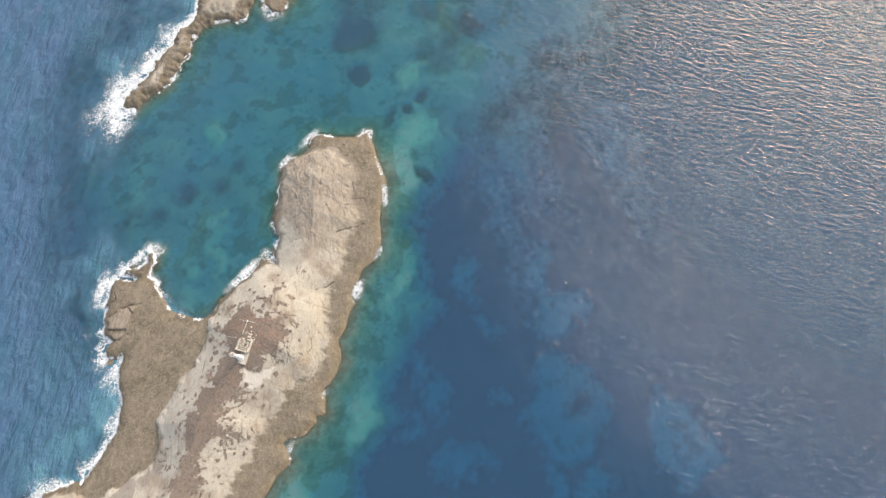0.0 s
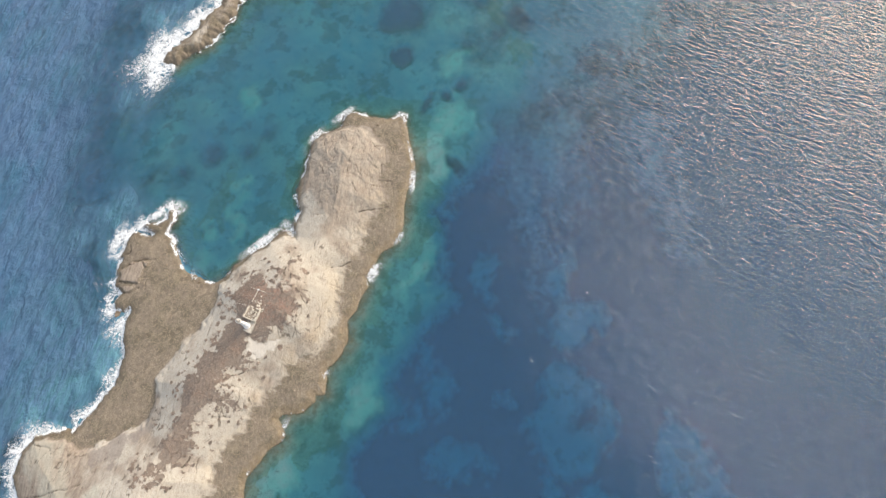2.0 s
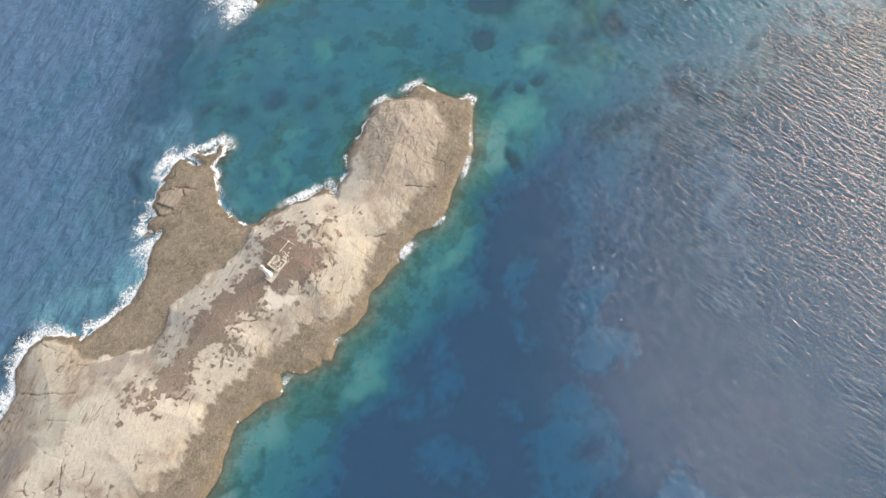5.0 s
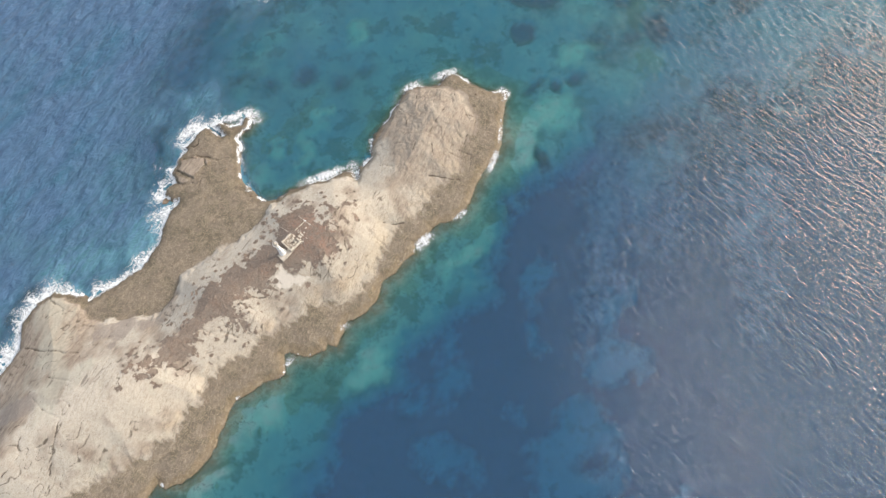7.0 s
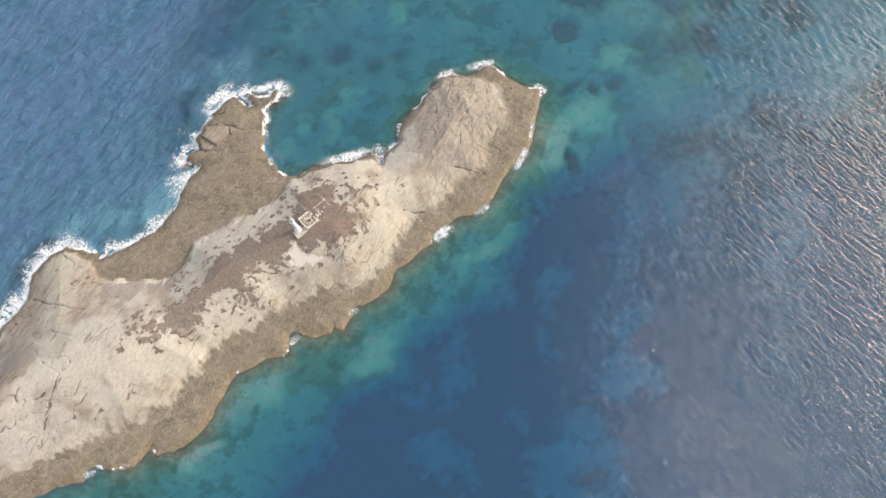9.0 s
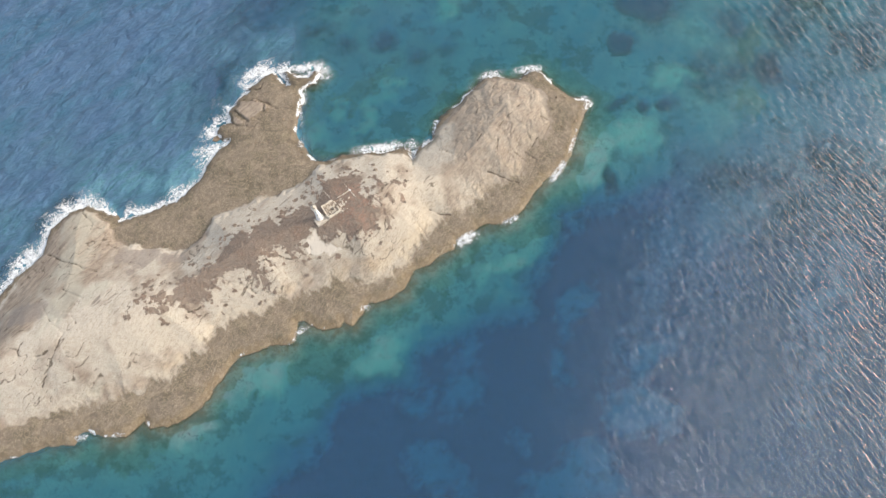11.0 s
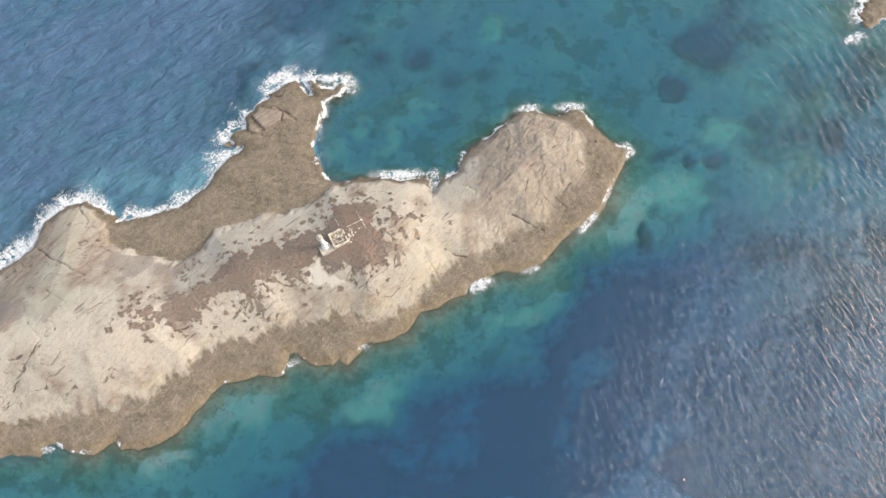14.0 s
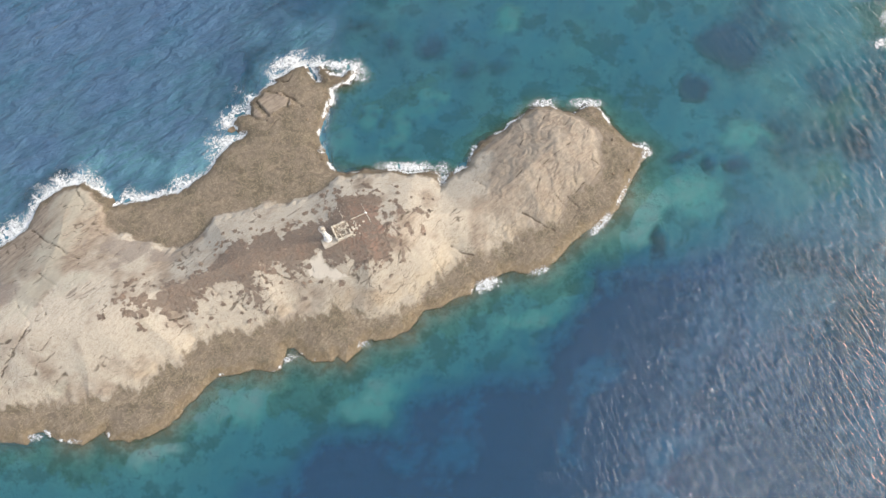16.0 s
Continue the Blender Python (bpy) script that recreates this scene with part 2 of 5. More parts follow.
# clefts: (points, width, depth)
CLEFTS = [
    ([(-118, 6), (-109, 0.5), (-103, -1.8), (-99, -4.6), (-93.5, -6)], 1.0, 1.6), ([(-93, -7), (-93, -12.2), (-90.5, -17.1)], 0.6, 1.0), ([(-105.4, 25.5), (-98.8, 16.4)], 0.9, 1.6), ([(-106, -13), (-97, -17.6)], 0.8, 1.2),
    ([(-112.7, -18.9), (-108.3, -25.6), (-103.9, -29.8), (-101.6, -31.5)], 0.8, 1.2), ([(-101.6, -31.5), (-103.9, -36), (-111.2, -44.6), (-115, -50)], 1.0, 1.2), ([(-108, -37.6), (-112.9, -38.8)], 1.5, 1.2), ([(-99.1, -24.9), (-96.8, -28.3)], 0.7, 1.0), ([(-99.5, -23.6), (-102.9, -22.6)], 0.9, 1.0), ([(-118.7, -34.7), (-119.4, -39), (-122.5, -40.5)], 1.0, 1.0), ([(-131, -45), (-125, -42)], 0.9, 1.0),
    ([(-82, -3.1), (-75, -7.4), (-78.5, -11.2), (-81.4, -15.9)], 0.7, 1.0), ([(-88, -14), (-93, -20)], 0.6, 0.8), ([(-26.4, -9.5), (-20.5, -16.7)], 1.5, 1.0), ([(-36.4, -19.7), (-31.1, -23.9)], 1.4, 1.0), ([(-19.5, -11.4), (-12.5, -14.2)], 1.2, 0.8), ([(-59.3, -25.7), (-56.9, -28.4), (-51, -27)], 1.4, 1.0), ([(35.8, 1.8), (38, -2.9), (41.5, -7.5)], 1.0, 0.9), ([(26.3, 0.1), (23.7, -7.6)], 0.9, 0.8),
    ([(-33.3, 67.6), (-28.4, 67.0), (-24.5, 65.7), (-21.0, 64.1), (-18.1, 61.1)], 1.6, 1.6), ([(-36.8, 63.1), (-34.4, 60.4), (-30.8, 56.6)], 1.5, 1.6), ([(-38.7, 56.9), (-35.6, 55.2), (-31.2, 54.4)], 1.2, 1.6), ([(-23.6, 64.8), (-23.5, 60.5)], 1.1, 1.6), ([(-31.9, 56.4), (-28.9, 57.7), (-26.2, 56.8)], 0.8, 1.6), ([(-22.3, 77.3), (-24.7, 72.3), (-27.0, 72.1)], 0.9, 1.6), ([(-31.6, 73.8), (-25.0, 72.1)], 0.8, 1.6), ([(-18.1, 61.1), (-12.5, 60.5)], 0.7, 1.6), ([(-26.5, 55.1), (-29.8, 51.0)], 0.6, 1.6),
    ([(40.5, 32), (40, 24)], 0.9, 2.2), ([(-42, -16.5), (-39, -20)], 1.1, 0.8),
    ([(78.0, 33.3), (86.2, 40.9), (91.3, 45.5)], 1.1, 0.9), ([(76.4, 45.1), (80.7, 42.9), (86.2, 40.9)], 1, 0.9), ([(62.8, 36.6), (68.1, 33.1)], 0.8, 0.9), ([(68.0, 27.5), (71.3, 32.1)], 0.9, 0.9), ([(97.4, 46.5), (99.7, 55.0)], 0.9, 0.9), ([(98.2, 28.5), (103.6, 35.6)], 1.1, 0.9), ([(92.3, 24.8), (97.1, 30.1)], 1, 0.9), ([(89.9, 23.9), (94.5, 19.1), (89.8, 12.2)], 1.1, 0.9), ([(71.6, 16.6), (78.5, 12.7), (85.3, 9.8)], 1.3, 0.9), ([(52.9, 40.3), (56.7, 39.1)], 1.2, 0.9), ([(78.7, 29.5), (77.1, 23.8)], 0.9, 0.9), ([(82.9, 25.5), (90.0, 18.4)], 0.9, 0.9), ([(69.0, 51.6), (73.3, 48.1), (71.4, 43.4)], 0.8, 0.9), ([(87.1, 50.9), (91.5, 57.6)], 0.9, 0.9), ([(99.4, 39.2), (104.3, 36.3)], 0.9, 0.9), ([(54.5, 28.4), (57.7, 25.6)], 1.1, 0.9), ([(69.6, 59.6), (74.3, 46.6)], 0.8, 0.9), ([(82.1, 58.6), (78.0, 50.8)], 0.8, 0.9), ([(44.0, 2.5), (48.4, -0.2), (52.8, -0.7)], 1.4, 0.9),
]


# raised slabs of the spur: outline, lift
SLAB_BEDS = [([(-33.3, 67.4), (-23.5, 65.1), (-23.5, 60.2), (-26.6, 57.4), (-29.9, 55.8), (-36.4, 63.2)], 0.7), ([(-23.6, 65.7), (-20.4, 61.5), (-23.5, 60.2)], 1.1), ([(-38.2, 62.3), (-31.9, 56.4), (-33.7, 55.2), (-38.6, 57.1)], 0.35)]


def land(x, y):
    """Height of the island and the fields that tell its surfaces apart."""
    x, y = np.asarray(x, float), np.asarray(y, float)
    wx, wy = warped(x, y, 0.6)
    d = inside(wx, wy, COAST) + 0.6
    u = inside(wx, wy, UPLAND) + 1.2 * fbm(x, y, 5, 3, 44)
    us = inside(x, y, UPLAND) + 0.6 * fbm(x, y, 14, 2, 45)
    lee = step(-30, 25, (0.42 * x - 0.9 * y) * 1.0 - 8)                  # the sheltered south-east side
    bench = np.where(d > 0, (0.5 + 2.3 * (1 - np.exp(-np.maximum(d, 0) / (3.0 + 9.0 * lee)))) * (0.3 * step(-0.1, 0.4, d) + 0.7 * step(0, 1.4 + 2.0 * lee, d)), np.maximum(d * 0.6, -4.0))
    ridge = near_line(x, y, [(-130, -40), (-95, -30), (-50, -18), (-10, 0), (22, 8)])
    crest = 5.0 + 9.0 * np.exp(-(ridge / 24) ** 2) + 2.5 * np.exp(-((x - 80) ** 2 + (y - 38) ** 2) / 22 ** 2)
    up = np.maximum(u, 0)
    slope = (step(-7.0, 26.0, us) - step(-7.0, 26.0, 0.0)) * 1.12 * (us > 0)
    scarp = (1 - lee) * step(-40, 0, x + 90)
    rise = crest * (slope * (1 - 0.3 * scarp) + 0.22 * scarp * step(-0.5, 3.0, u) + 0.08 * scarp * step(2.0, 9.0, us))
    h = bench + rise
    on_land, on_up = step(0, 2, d), step(0, 4, u)
    # slabs and strata that run with the length of the head
    a, b = 0.73 * x + 0.68 * y, -0.68 * x + 0.73 * y
    strata = fbm(a / 3.2, b + 0.8 * fbm(x, y, 6, 2, 72), 2.6, 2, 71)
    head = step(48, 66, x)
    stroke = (1 - np.minimum(np.abs(strata) * 1.6, 1)) ** 5 * step(-0.25, 0.35, fbm(x, y, 11, 2, 73)) * (1 - 0.8 * head)
    h = h + on_up * (0.22 * fbm(x, y, 16, 3, 3) - 0.13 * stroke - 0.02 * (1 - np.abs(fbm(x, y, 2.4, 3, 29))) ** 8) + on_land * 0.035 * fbm(x, y, 1.5, 3, 23)
    # broken blocks and furrows of the head, in three directions
    furrow = np.zeros(np.shape(x))
    for turn, size, deep, seed in ((58, 3.6, 0.55, 511), (12, 2.8, 0.35, 523), (112, 2.2, 0.30, 541)):
        c, k = math.cos(radians(turn)), math.sin(radians(turn))
        ua, ub = x * c + y * k + 1.5 * fbm(x, y, 6, 2, seed + 1), y * c - x * k + 1.2 * fbm(x, y, 5, 2, seed + 2)
        line = fbm(ua / 2.4, ub, size, 3, seed)
        where = step(-0.1, 0.5, fbm(x, y, 9, 2, seed + 3))
        mark = (1 - np.minimum(np.abs(line) * 2.6, 1)) ** 2 * where
        h = h + head * on_up * deep * (0.45 * line - 0.75 * mark)
        furrow = np.maximum(furrow, mark * where)
    # gullies down the flank
    s = 0.91 * x + 0.41 * y
    gully = np.maximum(0, -fbm(s, u / 5.0, 2.6, 3, 91)) * np.exp(-((u - 3) / 6.0) ** 2)
    h = h - 0.15 * gully * lee
    # fine joints
    j = np.abs(soft_noise(a / 9 + 0.3 * fbm(x, y, 6, 2, 12), b / 2.6, 15))
    joint = (1 - step(0.0, 0.06, j)) * on_up * step(-0.1, 0.3, fbm(x, y, 20, 2, 77))
    # crack: how strongly joints, strokes and furrows get painted shade
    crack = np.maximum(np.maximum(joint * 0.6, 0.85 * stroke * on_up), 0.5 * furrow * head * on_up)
    h = h - 0.15 * joint
    straight = warped(x, y, 0.4)
    for line, wide, deep in CLEFTS:
        r = near_line(*straight, line)
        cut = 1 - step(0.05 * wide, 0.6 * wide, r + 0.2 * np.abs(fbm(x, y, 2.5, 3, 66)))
        # cut shallow; the cleft's shade comes mostly from the crack colour
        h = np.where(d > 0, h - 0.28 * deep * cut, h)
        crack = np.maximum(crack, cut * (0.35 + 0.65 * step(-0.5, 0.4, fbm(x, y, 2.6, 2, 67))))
    slabs = np.zeros(np.shape(x))
    for loop, lift in SLAB_BEDS:
        bed = step(-0.2, 0.5, inside(wx, wy, loop)) * step(0.3, 2.0, d)
        h = h + bed * lift
        slabs = np.maximum(slabs, bed)
    p, q = 0.75 * x - 0.66 * y, 0.66 * x + 0.75 * y
    hx, hy = warped(x, y, 0.6)
    mingled = np.zeros(np.shape(x))
    for cx, cy, rx, ry, turn in MINGLED:
        mingled = np.maximum(mingled, step(0.0, 0.55, blob(x, y, cx, cy, rx, ry, turn)))
    tufts = 4.2 * fbm(p / 1.4, q, 1.5, 3, 57)
    heath = np.minimum(inside(hx, hy, HEATH), 2.4) + 1.1 * fbm(p / 1.7, q, 2.8, 3, 51) + 1.0 * fbm(p / 1.4, q, 1.2, 2, 55)
    heath = heath + 0.7
    heath = np.where(heath > 0, heath - 0.3 * mingled + 0.4 * mingled * tufts, heath)
    heath = np.maximum(heath, tufts - 3.2 + 1.8 * mingled - 0.25 * np.maximum(0, -inside(x, y, HEATH) - 3))
    bare = 0.5 * inside(hx, hy, BARE) + 0.45 * fbm(x, y, 2.2, 3, 68)
    heath = np.where(bare > 0, np.minimum(heath, -1 - 2 * bare + 2.0 * fbm(x, y, 2.0, 2, 58)), heath)
    for cx, cy, rx, ry, turn in TUFTS:
        heath = np.maximum(heath, 1.6 * blob(hx, hy, cx, cy, 0.85 * rx, 0.85 * ry, turn) * min(rx, ry) + 0.8 * fbm(x, y, 1.2, 2, 59) - 0.2)
    crack = crack * (1 - 0.85 * step(-0.6, 0.4, heath))
    tan = np.maximum(1.3 * blob(x, y, -108, 8, 27, 19, 30), np.maximum(blob(x, y, -31, 62, 13, 9, 55), blob(x, y, -122, -22, 17, 10, 20)))
    tan = np.maximum(tan, 0.55 * head * step(-0.1, 0.4, blob(x, y, 88, 38, 38, 32, 40)))
    bare_slab = np.maximum(0.985 * slabs, 0.955 * step(-0.1, 0.5, blob(wx, wy, -33, 60, 9, 7, 35) + 0.3 * fbm(x, y, 4, 3, 34)))
    tan = np.maximum(tan, np.clip(0.1 + 0.25 * inside(wx, wy, WEST_BLOCK), -1, 0.5))
    tan = tan + slabs
    return {"height": h, "shore": d, "wet": (1 - bare_slab) * (1 - 0.1 * head) * (-u - 1.6 * head - 1.8 * lee * (1 - head) + lee * (1.1 * fbm(s, u / 5.0, 0.9, 3, 93) + 2.2 * fbm(s, u / 2.0, 4.0, 3, 94))) * (1 + 2.0 * (1 - lee)) - 4.5 * bare_slab, "heath": np.where(d > 3, heath, -3), "crack": crack, "tan": tan + 0.35 * fbm(x, y, 9, 3, 33), "bare": bare, "lee": lee, "slate": np.maximum(inside(wx, wy, GREY_SLAB), 5 * blob(x, y, -78, -3, 19, 8, -8) - 1.6 + 2.2 * fbm(x, y, 5, 4, 46))}


def ground(x, y):
    return float(land(np.array([x]), np.array([y]))["height"][0])


# ---- sea floor ----
MEADOW = [(-7, -82), (6, -71), (17, -68), (28, -69), (32, -58), (49, -53), (62, -51), (79, -45), (88, -29), (96, -15), (103, -10), (121, -6), (136, -4), (151, 5), (164, 18), (178, 8), (194, 18), (216, 34), (242, 54), (285, 86), (340, 140), (420, 200), (420, -420), (-140, -420), (-70, -135), (-27, -93)]
SHELF = [(-16, 84), (0, 108), (28, 140), (50, 165), (150, 180), (250, 140), (225, 70), (200, 38), (178, 10), (140, -2), (100, 30), (60, 38), (40, 25), (-8, 30), (-14, 60)]
SANDS = [(33, -104, 11, 6, -35), (45, -76, 9, 5, 40), (28, -75, 6, 4, 10), (51, -59, 7, 3, 60), (90, -67, 4, 3, 0), (99, -45, 11, 6, 60), (115, -92, 13, 10, 30), (84, -124, 24, 20, 20), (110, -172, 22, 15, 40), (53, -140, 11, 6, 60), (65, -155, 10, 6, 0), (70, -96, 3, 2, 0), (144, -28, 34, 6, 62), (170, -20, 25, 11, 68), (208, -62, 28, 9, 60), (128, -72, 14, 5, 60)]
WEEDS = [(148, 76.3, 6.4, 6.9, 0), (149.4, 41, 3.6, 3.2, 0), (162, 41, 5, 4, 0), (50.5, 81.5, 3.6, 4.2, 0), (34, 93, 7, 6, 0), (15, 93.5, 5, 4, -30), (176, 44, 3, 3, 0), (127, 6, 2.6, 6, 20), (140, 44, 6, 2, 20), (90, -126, 5, 4, 0), (66, 82, 3, 2, 0), (4, 103, 6, 3, 10)]
CLEAR = [(142, 26, 20, 11, 25), (-60, -75, 14, 5, 20), (0, 50, 8, 6, 0), (8, 60, 9, 4, 30), (22, 54, 15, 5, 35), (36, 66, 8, 4, 30), (-32, -57, 17, 9, 25), (16, -56, 22, 8, 25), (75, -24, 20, 7, 25), (165, 54, 14, 9, 0), (120, 15, 9, 18, -20), (70, 105, 12, 6, 30)]
BED_EAST = [(146.5, 99), (152.2, 106.2), (167.7, 110.7), (178.4, 115.2), (188.3, 113.9), (197.1, 104), (203.6, 97), (199.9, 88.6), (184.8, 87), (167.2, 84), (155.5, 89.3)]
REEFS = [(210, 67, 15, 5, 60), (199, 39, 10, 5, 70), (20, 142, 22, 6, 25), (6, 62, 9, 4, 30), (22, 66, 22, 6, 35), (-4, -56, 14, 7, 20)]


def seabed(x, y):
    wx = x + 4.0 * fbm(x, y, 16, 4, 101) + 1.2 * fbm(x, y, 3, 2, 103)
    wy = y + 4.0 * fbm(x, y, 16, 4, 102) + 1.2 * fbm(x, y, 3, 2, 104)
    d = np.maximum.reduce([inside(x, y, COAST), inside(x, y, ISLET), inside(x, y, SKERRY_NEAR), inside(x, y, SKERRY_EAST)])
    off = np.maximum(-d, 0)
    vx, vy = wx + 3.5 * fbm(x, y, 13, 3, 121), wy + 3.5 * fbm(x, y, 13, 3, 122)
    meadow = inside(wx, wy, MEADOW)
    shelf = inside(wx, wy, SHELF)
    weed = np.clip(meadow + 9 * fbm(x, y, 30, 3, 131) * step(150, 190, x) - 4 * step(175, 205, x) * step(-30, 30, y), -30, 30)
    for cx, cy, rx, ry, turn in SANDS:
        weed = np.minimum(weed, -blob(vx, vy, cx, cy, rx, ry, turn) * min(rx, ry) * (0.3 if cx > 140 else 1.0))
    bank = step(0.5, -3, weed) * step(-2, 6, meadow)
    weed = weed * (1 - 0.7 * step(140, 185, x) * step(-10, 30, y))
    for cx, cy, rx, ry, turn in WEEDS:
        weed = np.maximum(weed, (blob(vx, vy, cx, cy, rx, ry, turn) if rx > 7 else blob(x * 0.3 + wx * 0.7, y * 0.3 + wy * 0.7, cx, cy, rx, ry, turn) * (2.2 if cx > 120 else 0.9)) * min(rx, ry))
    weed = np.maximum(weed, inside(0.4 * x + 0.6 * vx, 0.4 * y + 0.6 * vy, BED_EAST))
    reef = np.full(np.shape(x), -9.0)
    for cx, cy, rx, ry, turn in REEFS:
        reef = np.maximum(reef, blob(wx, wy, cx, cy, rx, ry, turn) * min(rx, ry))
    reef = np.maximum(reef, (4 + 8 * step(-30, 25, 0.42 * x - 0.9 * y - 8) + 5 * step(60, 110, x)) - off + 6 * fbm(x, y, 12, 3, 106))
    clear = np.zeros(np.shape(x))
    for cx, cy, rx, ry, turn in CLEAR:
        clear = np.maximum(clear, step(-0.1, 0.6, blob(vx, vy, cx, cy, rx, ry, turn)))
    reef = reef - 12 * clear
    lee = step(-30, 25, 0.42 * x - 0.9 * y - 8)
    weed = np.maximum(weed, np.minimum(-shelf - 46, off + 1) * (1 - lee) + 5 * fbm(x, y, 18, 3, 111) - 40 * lee)
    open_sea = np.minimum(0.15 + 0.08 * off + 0.009 * off ** 2, 1.0 + 0.08 * off) * lee + (1.0 + off * 0.85) * (1 - lee)
    depth = np.minimum(open_sea, 11.0 - 3.7 * np.maximum(lee, step(60, 130, x)))
    shelf_in = step(-14 - 42 * (1 - lee), 6 + 8 * (1 - lee), shelf)
    depth = depth * (1 - shelf_in) + np.minimum(depth, 3.1 + 0.8 * fbm(x, y, 20, 3, 107)) * shelf_in
    depth = np.where(shelf_in > 0.3, np.minimum(depth, 0.35 + 0.3 * off), depth)
    deep = step(-11 - 15 * step(140, 185, x), 3 + 30 * step(140, 185, x), meadow)
    east = step(150, 185, x) * step(-45, 5, y)
    deep = deep * (1 - 0.85 * east)
    depth = depth * (1 - deep) + np.maximum(depth, 7.5) * deep
    depth = depth * (1 - east) + np.minimum(depth, 4.9 + 1.0 * fbm(x, y, 24, 3, 151)) * east
    weed = weed * (1 - east) + (5 * fbm(x, y, 26, 4, 152) - 2.2) * east
    depth = depth - 0.3 * bank
    depth = depth + 2.2 * step(-2, 4, weed) * shelf_in
    depth = depth * (1 - 0.55 * clear)
    outer = 0.85 * step(-2, 3, reef) * step(20, 40, off)
    depth = depth * (1 - outer) + np.minimum(depth, 3.6) * outer
    depth = depth - 0.9 * step(-2, 3, reef) * step(1.5, 5, depth) + 0.25 * fbm(x, y, 3.5, 3, 108)
    milk = (1 - lee) * (1 - step(-12, 14, shelf)) * np.exp(-off / 40) * (0.8 + 0.7 * fbm(x, y, 20, 3, 115))
    milk = np.clip(milk, 0, 1) + 1.0 * (1 - lee) * np.exp(-off / 8.0) * step(0, 14, off + 14 - 14 * step(0, 10, shelf))
    return {"milk": milk, "depth": np.maximum(depth, 0.2), "weed": weed, "reef": reef, "off": off, "shelf": shelf, "clear": clear}


# ---- materials ----
class Nodes:
    """A small helper that wires one material."""

    def __init__(self, name):
        self.material = bpy.data.materials.new(name)
        self.material.use_nodes = True
        self.tree = self.material.node_tree
        self.tree.nodes.clear()
        self.out = self.tree.nodes.new("ShaderNodeOutputMaterial")
        self.place = self.add("ShaderNodeNewGeometry").outputs["Position"]

    def add(self, kind, **links):
        node = self.tree.nodes.new(kind)
        for key, value in links.items():
            self.put(node.inputs[key.replace("_", " ")], value)
        return node

    def put(self, socket, value):
        if isinstance(value, bpy.types.NodeSocket):
            self.tree.links.new(value, socket)
        elif isinstance(value, tuple) and len(value) == 3 and socket.type == "RGBA":
            socket.default_value = (*value, 1)
        else:
            socket.default_value = value

    def noise(self, size, detail=4.0, rough=0.6, stretch=None, turn=0.0, warp=0.0):
        where = self.place
        if stretch:
            m = self.add("ShaderNodeMapping", Vector=where, Scale=stretch, Rotation=(0, 0, radians(turn)))
            m.vector_type = "TEXTURE"
            where = m.outputs[0]
        n = self.add("ShaderNodeTexNoise", Vector=where, Scale=1.0 / size, Detail=detail, Roughness=rough, Distortion=warp)
        return n.outputs["Fac"]

    def field(self, name):
        n = self.add("ShaderNodeAttribute")
        n.attribute_name = name
        return n.outputs["Fac"]

    def math(self, how, a, b=0.0, c=0.0):
        n = self.add("ShaderNodeMath")
        n.operation = how
        for socket, value in zip(n.inputs, (a, b, c)):
            self.put(socket, value)
        return n.outputs[0]

    def span(self, value, a, b, lo=0.0, hi=1.0):
        n = self.add("ShaderNodeMapRange", Value=value, From_Min=a, From_Max=b, To_Min=lo, To_Max=hi)
        n.interpolation_type = "SMOOTHSTEP"
        return n.outputs[0]

    def mix(self, fac, a, b):
        n = self.add("ShaderNodeMix")
        n.data_type = "RGBA"
        self.put(n.inputs[0], fac)
        self.put(n.inputs[6], a)
        self.put(n.inputs[7], b)
        return n.outputs[2]

    def ramp(self, fac, *stops):
        n = self.add("ShaderNodeValToRGB", Fac=fac)
        e = n.color_ramp.elements
        while len(e) < len(stops):
            e.new(0.5)
        for el, (at, colour) in zip(e, stops):
            el.position, el.color = at, (*colour, 1)
        return n.outputs[0]

    def bump(self, height, strength, distance, normal=None):
        n = self.add("ShaderNodeBump", Height=height, Strength=strength, Distance=distance)
        if normal:
            self.put(n.inputs["Normal"], normal)
        return n.outputs[0]

    def blend(self, fac, a, b):
        n = self.add("ShaderNodeMixShader")
        for socket, value in zip(n.inputs, (fac, a, b)):
            self.put(socket, value)
        return n.outputs[0]

    def finish(self, shader):
        self.tree.links.new(shader, self.out.inputs["Surface"])
        return self.material

    def solid(self, colour, rough, normal=None, metal=0.0, gloss=0.3):
        n = self.add("ShaderNodeBsdfPrincipled", Base_Color=colour, Roughness=rough, Metallic=metal)
        n.inputs["Specular IOR Level"].default_value = gloss
        if normal:
            self.put(n.inputs["Normal"], normal)
        return self.finish(n.outputs[0])


